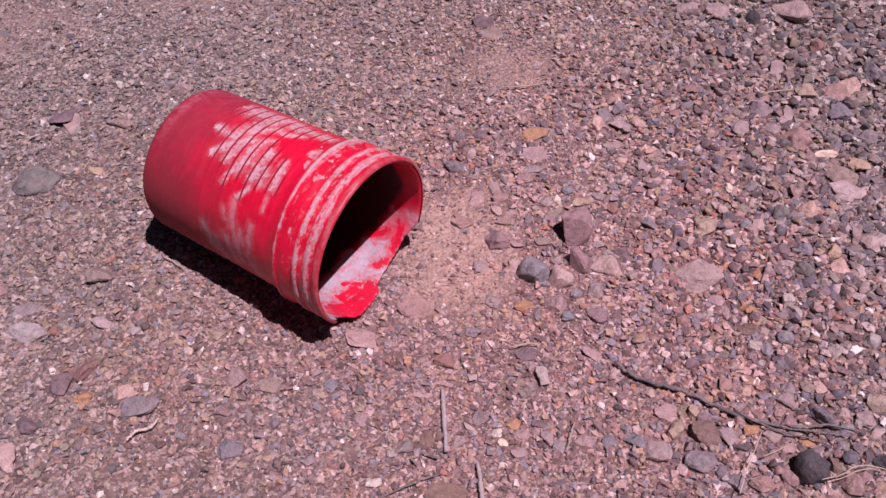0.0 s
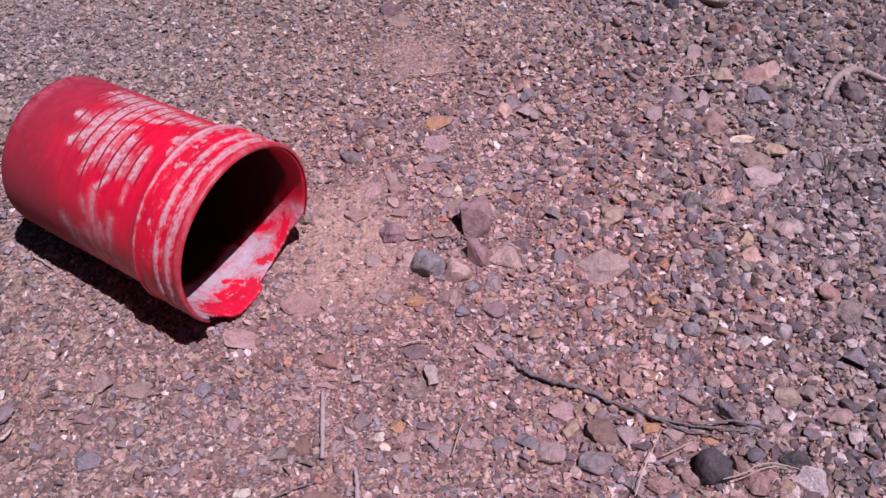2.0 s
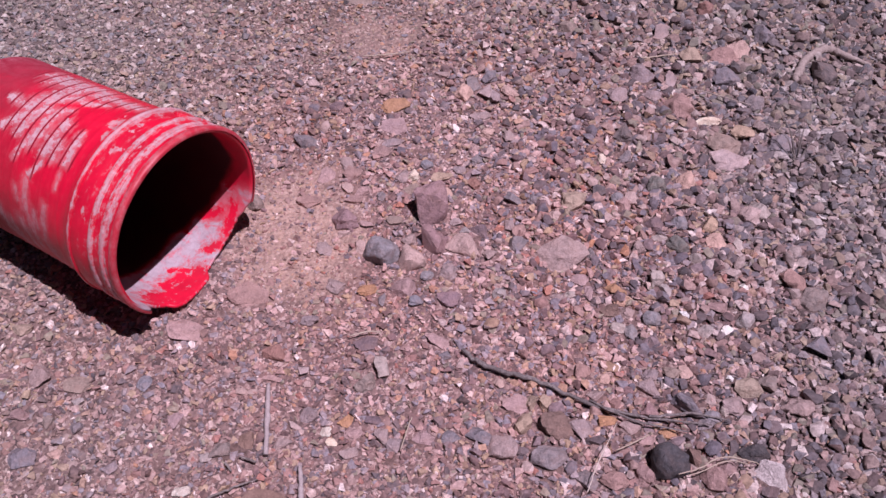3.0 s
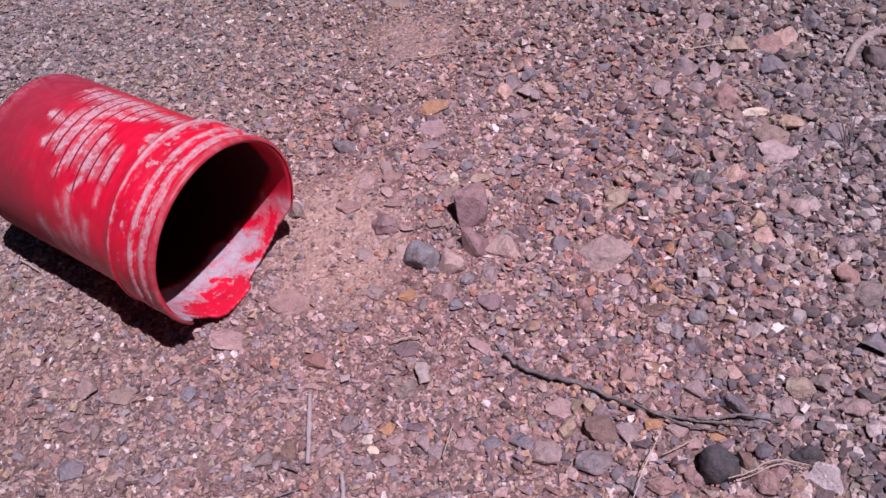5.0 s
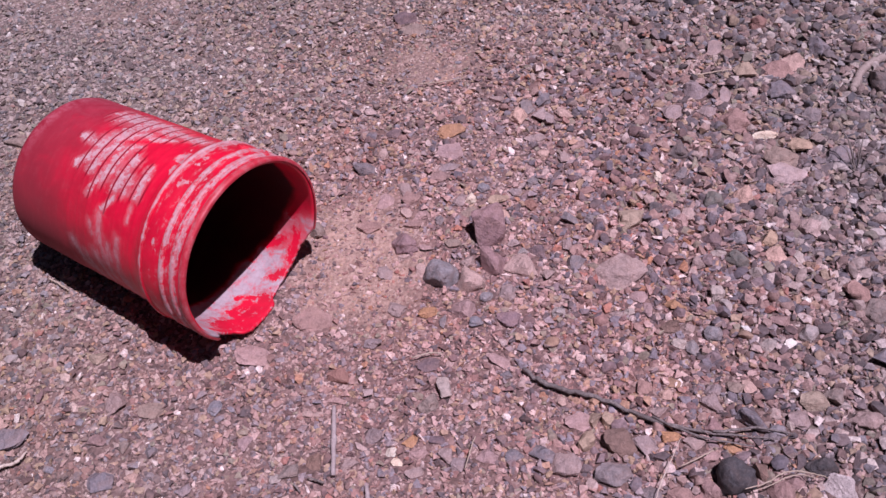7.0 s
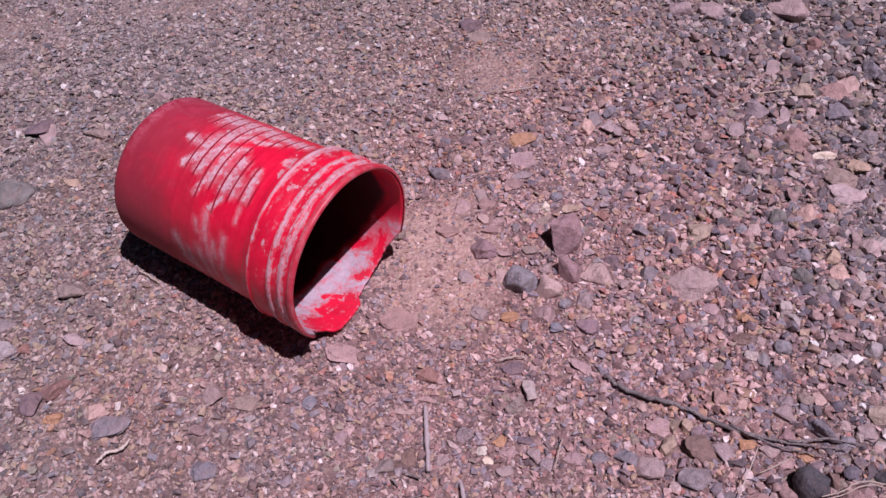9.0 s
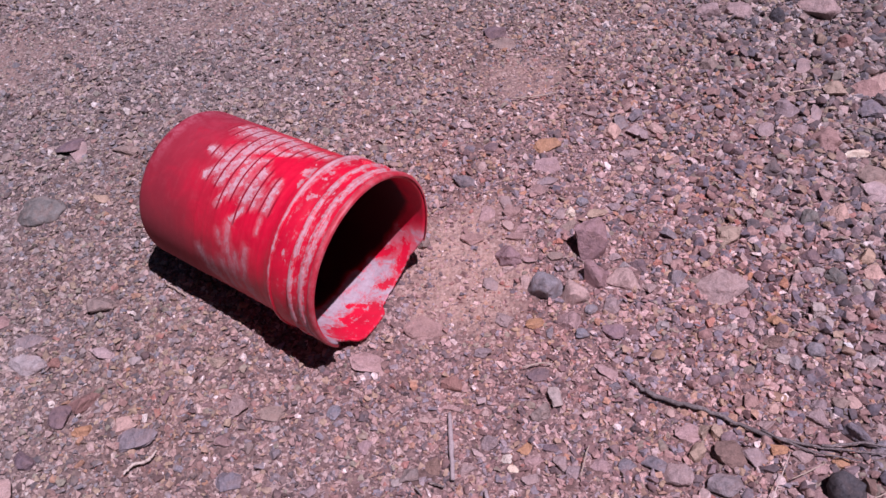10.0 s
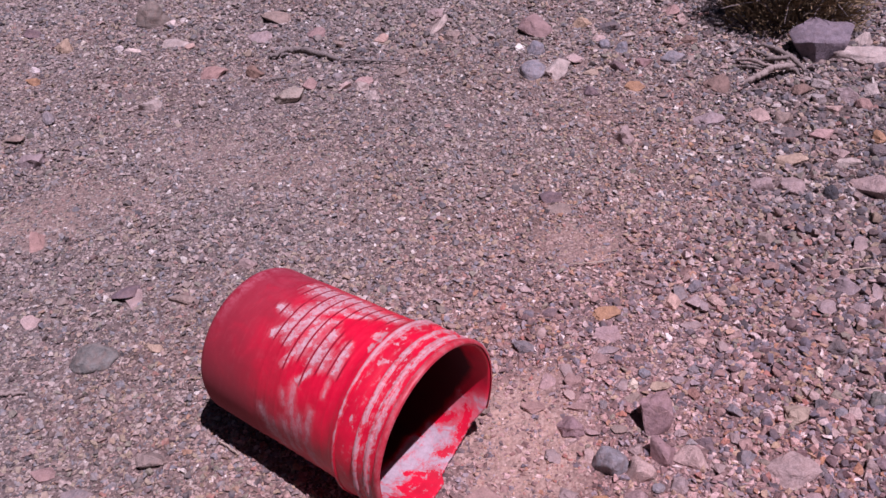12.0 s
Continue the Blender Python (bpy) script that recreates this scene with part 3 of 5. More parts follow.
def make_bucket():
    bucket = new("bucket")
    z = (MOUTH - BASE).normalized()
    x = z.cross(Vector((0, 0, 1))).normalized()
    bucket.matrix_world = Matrix.Translation(BASE) @ Matrix((x, z.cross(x), z)).transposed().to_4x4()
    tagged(bucket, "battered red plastic bucket lying on its side with a broken rim", "bucket")
    turns = 224
    thetas = [2 * math.pi * i / turns - math.pi for i in range(turns)]
    steps = [0.016, 0.05, 0.09, 0.105, 0.112, 0.118, 0.124]
    for k in range(8):
        ring = 0.1355 + 0.0195 * k
        steps += [ring - 0.0068, ring - 0.0022, ring, ring + 0.0022, ring + 0.0068]
    steps += [0.285, 0.288, 0.292, 0.296, 0.302, 0.31, 0.32, 0.328, 0.333, 0.337, 0.346, 0.352, 0.358, 0.366, 0.374, 0.38, LENGTH]
    outer = [(0.0, 0.001), (0.0, R_BASE - 0.02), (0.001, R_BASE - 0.011), (0.0045, R_BASE - 0.0045), (0.01, R_BASE - 0.001)]
    for s in steps:
        ridge = 0.0005 if any(abs(s - (0.1355 + 0.0195 * k)) < 1e-6 for k in range(8)) else 0.0
        outer.append((s, wall_radius(s) + ridge + (collar(s) if s > 0.12 else 0)))
    inner = [(s, wall_radius(s) - 0.0022) for s in reversed(steps) if s != 0.016] + [(0.012, R_BASE - 0.006), (0.006, R_BASE - 0.016), (0.006, 0.001)]

    def shape(s, r, theta):
        if s > 0.35:
            s = 0.35 + (s - 0.35) * (brink(theta) - 0.35) / (LENGTH - 0.35)
        dent = 0.0012 * noise.noise((math.cos(theta) * 2.2, math.sin(theta) * 2.2, s * 9))
        return s, (r + (dent if r > 0.05 else 0)) * (1 + (sag(theta) - 1) * s / LENGTH)

    bm, rows = lathe(outer + inner, thetas, True, shape)
    edge = len(outer)
    width = len(outer) + len(inner)
    bm.verts.index_update()
    for f in bm.faces:
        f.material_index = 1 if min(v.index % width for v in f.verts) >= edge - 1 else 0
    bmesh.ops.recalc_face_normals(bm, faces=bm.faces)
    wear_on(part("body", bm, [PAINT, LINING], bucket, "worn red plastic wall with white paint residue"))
    # rim lip and reinforcing rings, interrupted where the mouth is broken
    whole = [BREAK_TO + (BREAK_FROM + 2 * math.pi - BREAK_TO) * i / 110 for i in range(111)]

    def ring(name, s, height, out, thetas, closed, label, material=PAINT):
        n = 10
        prof = [(s + height * math.cos(a), wall_radius(s) + collar(s) - 0.0004 + out * max(0.0, math.sin(a)) ** 0.7 + (0.0 if 0 < a < math.pi else -0.0012)) for a in [math.pi * 1.0 * i / n for i in range(n + 1)]]
        b, rr = lathe(prof, thetas, closed, lambda s, r, t: (s, r * (1 + (sag(t) - 1) * s / LENGTH) + 0.0006 * noise.noise((t * 9, s * 40, 2.0))))
        if not closed:
            for row in (rr[0], rr[-1]):
                b.faces.new(row)
        bmesh.ops.recalc_face_normals(b, faces=b.faces)
        return wear_on(part(name, b, material, bucket, label))

    ring("rim_lip", LENGTH - 0.0035, 0.0055, 0.0042, whole, False, "scuffed red rolled rim lip, partly broken away", LIP)
    ring("reinforcing_ring", 0.302, 0.0038, 0.0032, thetas, True, "raised red ring rubbed pale along its crest")
    ring("reinforcing_ring", 0.341, 0.0045, 0.0036, thetas, True, "raised red ring rubbed pale along its crest")
    ring("reinforcing_ring", 0.362, 0.004, 0.003, [BREAK_TO + 0.05 + (BREAK_FROM + 2 * math.pi - BREAK_TO - 0.1) * i / 110 for i in range(111)], False, "raised red ring rubbed pale along its crest")
    # boss that held the wire handle
    lug = bmesh.new()
    bmesh.ops.create_cone(lug, cap_ends=True, segments=24, radius1=0.014, radius2=0.011, depth=0.009)
    bmesh.ops.bevel(lug, geom=lug.edges[:], offset=0.0015, segments=2, affect="EDGES")
    a = radians(-128)
    bmesh.ops.transform(lug, verts=lug.verts, matrix=Matrix.Translation((math.cos(a) * 0.1405, math.sin(a) * 0.1405, 0.325)) @ Matrix.Rotation(a, 4, "Z") @ Matrix.Rotation(radians(90), 4, "Y"))
    wear_on(part("handle_lug", lug, PAINT, bucket, "round red handle boss without its handle", smooth=False))
    return bucket


make_bucket()


# ---- stones ----
STONE_RNG = random.Random(77)


def size_to(bm, w, d, h):
    for axis, size in enumerate((w, d, h)):
        low, high = min(v.co[axis] for v in bm.verts), max(v.co[axis] for v in bm.verts)
        for v in bm.verts:
            v.co[axis] = ((v.co[axis] - low) / (high - low) - 0.5) * size
    return bm


def flared(bm):
    """Widens the buried foot of a stone, so that it sits in the ground."""
    for v in bm.verts:
        if v.co.z < 0.1:
            k = 1 + 0.55 * min(1.0, 0.1 - v.co.z)
            v.co.x, v.co.y = v.co.x * k, v.co.y * k
    return bm


def rolled_stone(w, d, h, seed):
    """A water-worn stone: a ball pressed flat on a few sides."""
    rng = random.Random(seed)
    cuts = [(Vector((rng.gauss(0, 1), rng.gauss(0, 1), rng.gauss(0, 1))).normalized(), rng.uniform(0.66, 1.0)) for _ in range(11)]
    bm = bmesh.new()
    bmesh.ops.create_icosphere(bm, subdivisions=4, radius=1)
    for v in bm.verts:
        n = v.co.normalized()
        total = sum(max(0.0, n.dot(c) / r) ** 12 for c, r in cuts) + 0.5
        v.co = n * total ** (-1 / 12) * (1 + 0.1 * noise.noise(n * 2.0 + Vector((seed % 97, 0, 0))) + 0.045 * noise.noise(n * 6 + Vector((0, seed % 89, 0))) + 0.02 * noise.noise(n * 15))
    return size_to(flared(bm), w, d, h)


def broken_stone(w, d, h, seed):
    """A stone with broken faces and slightly worn edges."""
    rng = random.Random(seed)
    bm = bmesh.new()
    for _ in range(rng.randint(10, 17)):
        v = Vector((rng.gauss(0, 1), rng.gauss(0, 1), rng.gauss(0, 1))).normalized()
        bm.verts.new(v * rng.uniform(0.72, 1.0))
    made = bmesh.ops.convex_hull(bm, input=bm.verts)
    bmesh.ops.delete(bm, geom=[v for v in made["geom_interior"] if isinstance(v, bmesh.types.BMVert)], context="VERTS")
    bmesh.ops.triangulate(bm, faces=bm.faces)
    bmesh.ops.subdivide_edges(bm, edges=bm.edges[:], cuts=4, use_grid_fill=True)
    bmesh.ops.smooth_vert(bm, verts=bm.verts, factor=0.5, use_axis_x=True, use_axis_y=True, use_axis_z=True)
    for v in bm.verts:
        away = Vector((seed % 97, seed % 89, 0))
        v.co += v.co * (0.13 * noise.noise(v.co * 2.2 + away) + 0.08 * noise.noise(v.co * 5 + away) + 0.045 * noise.noise(v.co * 12 + away))
    return size_to(flared(bm), w, d, h)


def stone(x, y, w, d, h, turn, kind, shape=0):
    """A stone bedded in the gravel at (x, y)."""
    seed = STONE_RNG.randint(1, 10 ** 6)
    seed = shape or seed
    BEDDED.setdefault((int(x // 0.1), int(y // 0.1)), []).append((x, y, w, d))
    sunk = 0.34
    full = h / (1 - sunk)
    rolled = kind in ("greygreen", "bluegrey", "umber", "black")
    bm = (rolled_stone if rolled else broken_stone)(w, d, full, seed)
    ob = part("stone", bm, STONE[kind])
    if not rolled:
        ob.data.set_sharp_from_angle(angle=radians(32))
    ob.matrix_world = pose(x, y, level(x, y) + full * (0.5 - sunk) + 0.002, STONE_RNG.uniform(-8, 8), STONE_RNG.uniform(-8, 8), turn)
    size = "large" if w > 0.075 else "small" if w < 0.035 else "middling"
    form = "flat" if h < 0.4 * w else "rounded" if rolled else "angular"
    tagged(ob, f"{size} {form} {STONE_WORDS[kind]} stone bedded in gravel", "stone", "stones on the gravel")
    return ob


stone(-0.763, 1.384, 0.091, 0.073, 0.023, -2, "greygreen")
stone(0.175, 1.161, 0.06, 0.052, 0.036, 4, "bluegrey")
stone(0.256, 1.252, 0.066, 0.062, 0.05, 40, "mauve", 23)
stone(0.117, 1.234, 0.05, 0.042, 0.02, -12, "mauve", 5)
stone(0.222, 1.145, 0.048, 0.044, 0.024, 11, "shell", 9)
stone(0.262, 1.176, 0.042, 0.046, 0.034, -3, "mauve", 15)
stone(0.306, 1.169, 0.056, 0.036, 0.022, -15, "pinktan", 29)
stone(0.213, 1.094, 0.043, 0.042, 0.019, -8, "rose")
stone(0.395, 1.176, 0.029, 0.031, 0.016, -11, "slate")
stone(0.462, 1.156, 0.082, 0.07, 0.014, 35, "greymauve", 11)
stone(-0.034, 1.273, 0.030, 0.030, 0.022, 0, "greybrown")
stone(0.198, 1.517, 0.055, 0.032, 0.012, 12, "ochre")
stone(0.040, 1.427, 0.041, 0.031, 0.014, -3, "slate")
stone(0.769, 1.467, 0.053, 0.022, 0.010, 6, "cream")
stone(0.558, 1.374, 0.016, 0.035, 0.007, 16, "cream")
stone(0.230, 1.333, 0.019, 0.026, 0.010, -12, "cream")
stone(0.604, 1.432, 0.041, 0.033, 0.015, 18, "charcoal")
stone(0.669, 1.595, 0.054, 0.045, 0.021, -3, "greymauve")
stone(0.721, 1.506, 0.068, 0.062, 0.022, -18, "rosebrown")
stone(0.828, 1.587, 0.061, 0.044, 0.020, -5, "slate")
stone(0.836, 1.650, 0.070, 0.040, 0.022, 8, "rosebrown")
stone(0.770, 1.653, 0.043, 0.048, 0.019, -1, "tan")
stone(0.828, 1.802, 0.037, 0.037, 0.023, -7, "russet")
stone(0.712, 1.905, 0.036, 0.039, 0.026, 6, "black")
stone(0.570, 1.947, 0.063, 0.057, 0.026, -8, "greymauve")
stone(0.634, 1.942, 0.064, 0.069, 0.023, -14, "greymauve")
stone(0.544, 1.746, 0.043, 0.033, 0.015, -10, "greybrown")
stone(0.122, 1.858, 0.063, 0.033, 0.012, 10, "greybrown")
stone(0.497, 1.268, 0.045, 0.051, 0.016, -10, "tan")
stone(0.644, 1.307, 0.035, 0.037, 0.019, -10, "greygreen")
stone(0.693, 1.314, 0.035, 0.040, 0.016, -18, "pinktan")
stone(0.606, 1.099, 0.026, 0.035, 0.016, -18, "palegrey")
stone(0.653, 1.170, 0.038, 0.032, 0.018, -5, "greygreen")
stone(0.674, 1.136, 0.021, 0.026, 0.015, -5, "palegrey")
stone(0.539, 1.081, 0.036, 0.021, 0.010, -8, "ochre")
stone(0.434, 1.08, 0.016, 0.022, 0.01, -8, "redchip")
stone(0.725, 1.012, 0.032, 0.032, 0.015, 0, "palegrey")
stone(0.694, 0.996, 0.020, 0.015, 0.007, 2, "white")
stone(0.636, 1.026, 0.018, 0.015, 0.007, -6, "white")
stone(0.585, 1.023, 0.031, 0.031, 0.014, 16, "bluegrey")
stone(0.567, 0.779, 0.058, 0.052, 0.036, 20, "black", 31)
stone(0.684, 0.790, 0.046, 0.026, 0.018, -12, "black", 7)
stone(0.703, 0.757, 0.052, 0.034, 0.026, -38, "chalk", 52)
stone(0.602, 0.788, 0.024, 0.034, 0.02, 6, "brown")
stone(0.406, 0.793, 0.054, 0.041, 0.015, 1, "slate")
stone(0.423, 0.839, 0.050, 0.039, 0.021, -17, "brown")
stone(0.376, 0.845, 0.026, 0.032, 0.016, 5, "tan")
stone(0.391, 0.881, 0.023, 0.025, 0.013, 8, "tan")
stone(0.456, 0.836, 0.040, 0.033, 0.015, -8, "greymauve")
stone(0.318, 0.829, 0.045, 0.029, 0.013, -9, "slate")
stone(0.345, 0.808, 0.041, 0.035, 0.013, -2, "greymauve")
stone(0.180, 0.941, 0.029, 0.037, 0.013, -14, "palegrey")
stone(0.156, 0.918, 0.032, 0.033, 0.015, 3, "greybrown")
stone(0.022, 0.970, 0.035, 0.026, 0.012, 1, "russet")
stone(-0.027, 1.077, 0.064, 0.048, 0.009, -18, "rosebrown")
stone(-0.577, 1.151, 0.057, 0.040, 0.015, 3, "greybrown")
stone(-0.674, 1.026, 0.071, 0.038, 0.012, -14, "palegrey")
stone(-0.558, 0.953, 0.047, 0.050, 0.015, 1, "russet")
stone(-0.589, 0.925, 0.037, 0.043, 0.010, 4, "darkmauve")
stone(-0.546, 0.900, 0.032, 0.023, 0.008, 1, "ochre")
stone(-0.455, 0.887, 0.065, 0.043, 0.010, 12, "slate")
stone(-0.480, 0.907, 0.040, 0.032, 0.009, 2, "pinktan")
stone(-0.308, 0.939, 0.039, 0.039, 0.011, -7, "greymauve")
stone(-0.620, 0.850, 0.036, 0.033, 0.012, 12, "darkmauve")
stone(-0.636, 0.793, 0.034, 0.053, 0.015, 12, "pinktan")
stone(-0.550, 1.048, 0.044, 0.027, 0.010, -7, "paleroset")
stone(-0.531, 1.664, 0.045, 0.029, 0.013, -15, "greymauve")
stone(-0.639, 1.550, 0.059, 0.028, 0.013, -2, "greybrown")
stone(-0.756, 1.571, 0.053, 0.070, 0.012, -17, "darkmauve")
stone(0.079, 0.869, 0.026, 0.030, 0.012, 4, "greymauve")
stone(-0.302, 0.812, 0.043, 0.033, 0.009, 7, "slate")
stone(0.028, 0.736, 0.062, 0.037, 0.007, -17, "brown")
stone(0.640, 0.848, 0.026, 0.022, 0.01, 17, "bluegrey")
stone(0.698, 0.893, 0.044, 0.03, 0.016, 8, "dun")
stone(0.622, 0.752, 0.034, 0.034, 0.02, 5, "rosebrown")
stone(0.071, 1.031, 0.030, 0.022, 0.008, 6, "greymauve")
stone(-0.114, 1.018, 0.059, 0.045, 0.006, -18, "rose")
stone(0.055, 1.278, 0.043, 0.027, 0.007, 10, "rosebrown")
stone(0.325, 1.550, 0.034, 0.042, 0.015, -16, "pinktan")
stone(0.375, 1.595, 0.030, 0.035, 0.014, -7, "slate")
stone(0.410, 1.553, 0.037, 0.026, 0.012, -6, "pinktan")
stone(0.779, 1.403, 0.062, 0.054, 0.015, -11, "greybrown")
stone(0.780, 1.365, 0.073, 0.055, 0.012, -3, "paleroset")
stone(0.727, 1.727, 0.041, 0.037, 0.017, 11, "greymauve")
stone(0.930, 1.722, 0.048, 0.064, 0.022, 4, "slate")
stone(0.541, 1.292, 0.026, 0.022, 0.012, 14, "charcoal")
stone(0.57, 1.275, 0.022, 0.024, 0.012, 4, "bluegrey")
stone(0.395, 1.272, 0.029, 0.026, 0.014, 15, "slate")
stone(-1.083, 2.83, 0.100, 0.095, 0.060, -2, "umber")
stone(-1.296, 2.659, 0.057, 0.065, 0.036, 11, "tan")
stone(-1.434, 2.745, 0.052, 0.044, 0.020, -12, "darkmauve")
stone(-0.205, 2.775, 0.045, 0.125, 0.024, -27, "palegrey")
stone(0.085, 2.76, 0.100, 0.105, 0.045, 0, "terracotta")
stone(0.223, 2.788, 0.058, 0.045, 0.024, 16, "tan")
stone(0.300, 2.763, 0.076, 0.038, 0.017, 9, "charcoal")
stone(0.340, 2.410, 0.055, 0.036, 0.016, -13, "ochre")
stone(0.288, 2.156, 0.053, 0.065, 0.029, -5, "greymauve")
stone(-0.689, 2.486, 0.054, 0.040, 0.022, 3, "brown")
stone(-0.570, 2.355, 0.087, 0.065, 0.027, 14, "dun")
stone(-0.935, 2.313, 0.085, 0.042, 0.016, 22, "palegrey")
stone(0.085, 2.625, 0.055, 0.057, 0.025, -9, "bluegrey")
stone(0.14, 2.505, 0.055, 0.105, 0.025, -30, "palegrey")
stone(0.07, 2.495, 0.08, 0.09, 0.024, -25, "bluegrey")
stone(0.628, 2.245, 0.040, 0.061, 0.018, 16, "pinktan")
stone(-1.185, 2.25, 0.032, 0.08, 0.017, 32, "bluegrey")
stone(-1.152, 2.051, 0.070, 0.050, 0.023, 1, "greymauve")
stone(-1.237, 2.150, 0.059, 0.041, 0.015, 2, "greybrown")
stone(-0.383, 2.409, 0.042, 0.044, 0.019, 1, "palegrey")
stone(-0.348, 2.364, 0.048, 0.039, 0.018, -7, "palegrey")
stone(-0.525, 2.42, 0.04, 0.045, 0.02, -13, "rosebrown")
stone(0.864, 2.340, 0.056, 0.062, 0.025, -9, "greymauve")
stone(0.808, 1.925, 0.086, 0.074, 0.033, 1, "greymauve")
stone(-0.156, 2.707, 0.053, 0.050, 0.018, 12, "greybrown")
stone(-0.481, 2.665, 0.042, 0.032, 0.014, -8, "greybrown")
stone(-0.969, 2.678, 0.092, 0.038, 0.014, -15, "palegrey")
stone(-0.813, 2.495, 0.086, 0.077, 0.014, -13, "rosebrown")
stone(0.504, 2.235, 0.077, 0.057, 0.016, 16, "greymauve")
stone(0.554, 2.416, 0.075, 0.084, 0.024, 7, "brown")
stone(0.104, 1.900, 0.053, 0.039, 0.014, -16, "darkmauve")
stone(1.018, 1.597, 0.049, 0.073, 0.031, 4, "charcoal")
stone(0.642, 1.483, 0.011, 0.012, 0.005, -2, "slate")
stone(0.867, 1.674, 0.054, 0.042, 0.019, 11, "pinktan")
stone(0.839, 1.051, 0.048, 0.039, 0.018, 8, "greybrown")
stone(0.821, 1.090, 0.045, 0.039, 0.018, -9, "rosebrown")
stone(0.728, 0.9, 0.03, 0.026, 0.014, -15, "greybrown")
stone(0.763, 0.861, 0.049, 0.034, 0.016, -16, "greymauve")
stone(0.878, 1.402, 0.055, 0.043, 0.016, 13, "slate")
stone(0.674, 0.865, 0.034, 0.031, 0.011, 3, "greymauve")
stone(0.580, 1.259, 0.030, 0.033, 0.013, -5, "rose")
stone(0.803, 1.244, 0.041, 0.043, 0.019, -10, "palegrey")
stone(0.819, 0.959, 0.037, 0.046, 0.017, 18, "slate")
stone(0.612, 0.868, 0.056, 0.028, 0.022, -38, "slate", 12)
stone(0.646, 0.772, 0.03, 0.026, 0.014, 8, "rosebrown")
stone(0.489, 0.755, 0.040, 0.030, 0.014, -12, "rosebrown")
stone(0.533, 0.759, 0.032, 0.034, 0.015, -8, "rosebrown")
stone(0.453, 0.756, 0.027, 0.035, 0.012, 9, "slate")
stone(0.344, 1.577, 0.027, 0.040, 0.010, 5, "slate")
stone(0.362, 1.549, 0.034, 0.042, 0.012, -9, "paleroset")
stone(0.381, 1.537, 0.029, 0.033, 0.011, -15, "greymauve")
stone(0.352, 1.487, 0.041, 0.019, 0.007, 8, "greymauve")
stone(0.361, 1.438, 0.028, 0.022, 0.010, 0, "pinktan")
stone(0.194, 1.459, 0.054, 0.039, 0.007, -9, "rose")
stone(0.192, 1.417, 0.046, 0.019, 0.005, 11, "greymauve")
stone(0.175, 1.394, 0.034, 0.027, 0.007, -8, "rosebrown")
stone(0.115, 1.364, 0.022, 0.039, 0.006, 15, "greymauve")
stone(0.082, 1.342, 0.040, 0.034, 0.008, 11, "rose")
stone(0.125, 1.343, 0.033, 0.032, 0.010, 13, "rosebrown")
stone(0.091, 1.519, 0.031, 0.022, 0.008, 2, "darkmauve")
stone(0.043, 1.588, 0.025, 0.022, 0.008, 12, "paleroset")
stone(0.284, 1.607, 0.035, 0.020, 0.007, -1, "greymauve")
stone(0.400, 1.429, 0.023, 0.026, 0.009, 0, "greymauve")
stone(0.339, 1.369, 0.025, 0.018, 0.006, 12, "slate")
stone(0.310, 1.345, 0.025, 0.022, 0.008, 7, "greymauve")
stone(0.333, 1.314, 0.025, 0.029, 0.009, -9, "russet")
stone(0.253, 1.360, 0.023, 0.022, 0.008, -11, "bluegrey")
stone(0.209, 1.335, 0.025, 0.032, 0.008, 6, "greymauve")
stone(0.277, 1.331, 0.040, 0.021, 0.006, 16, "tan")
stone(0.516, 1.608, 0.033, 0.021, 0.008, -7, "slate")
stone(0.481, 1.644, 0.026, 0.021, 0.008, 13, "darkmauve")
stone(0.611, 1.535, 0.038, 0.038, 0.014, 3, "greymauve")
stone(0.674, 1.537, 0.038, 0.029, 0.011, -7, "greymauve")
stone(0.719, 1.585, 0.023, 0.052, 0.008, -13, "greymauve")
stone(0.864, 1.511, 0.039, 0.037, 0.017, 13, "slate")
stone(0.821, 1.436, 0.043, 0.047, 0.012, -1, "tan")
stone(0.772, 1.590, 0.021, 0.026, 0.009, 14, "paleroset")
stone(0.601, 1.376, 0.028, 0.025, 0.011, 17, "slate")
stone(0.595, 1.272, 0.025, 0.033, 0.011, 14, "paleroset")
stone(0.664, 1.218, 0.029, 0.028, 0.013, 5, "bluegrey")
stone(0.624, 1.218, 0.034, 0.029, 0.011, -14, "darkmauve")
stone(0.462, 1.238, 0.020, 0.020, 0.009, 4, "paleroset")
stone(0.431, 1.273, 0.022, 0.021, 0.009, -16, "slate")
stone(0.783, 1.230, 0.040, 0.039, 0.018, 1, "paleroset")
stone(0.713, 1.211, 0.030, 0.028, 0.013, 5, "tan")
stone(0.587, 1.165, 0.026, 0.027, 0.012, 17, "greymauve")
stone(0.627, 1.187, 0.027, 0.014, 0.006, -1, "palegrey")
stone(0.511, 1.152, 0.019, 0.020, 0.009, 13, "slate")
stone(0.719, 1.178, 0.038, 0.030, 0.011, -2, "pinktan")
stone(0.752, 1.171, 0.016, 0.030, 0.007, 0, "palegrey")
stone(0.616, 1.077, 0.019, 0.032, 0.007, 3, "palegrey")
stone(0.740, 1.080, 0.015, 0.016, 0.007, -7, "white")
stone(0.448, 1.066, 0.027, 0.015, 0.005, -18, "greymauve")
stone(0.468, 1.073, 0.019, 0.013, 0.005, 12, "palegrey")
stone(0.486, 1.101, 0.032, 0.027, 0.005, 17, "rose")
stone(0.497, 1.076, 0.015, 0.035, 0.004, -2, "rose")
stone(0.523, 1.041, 0.031, 0.028, 0.010, 2, "brown")
stone(0.550, 1.036, 0.025, 0.024, 0.009, -1, "greymauve")
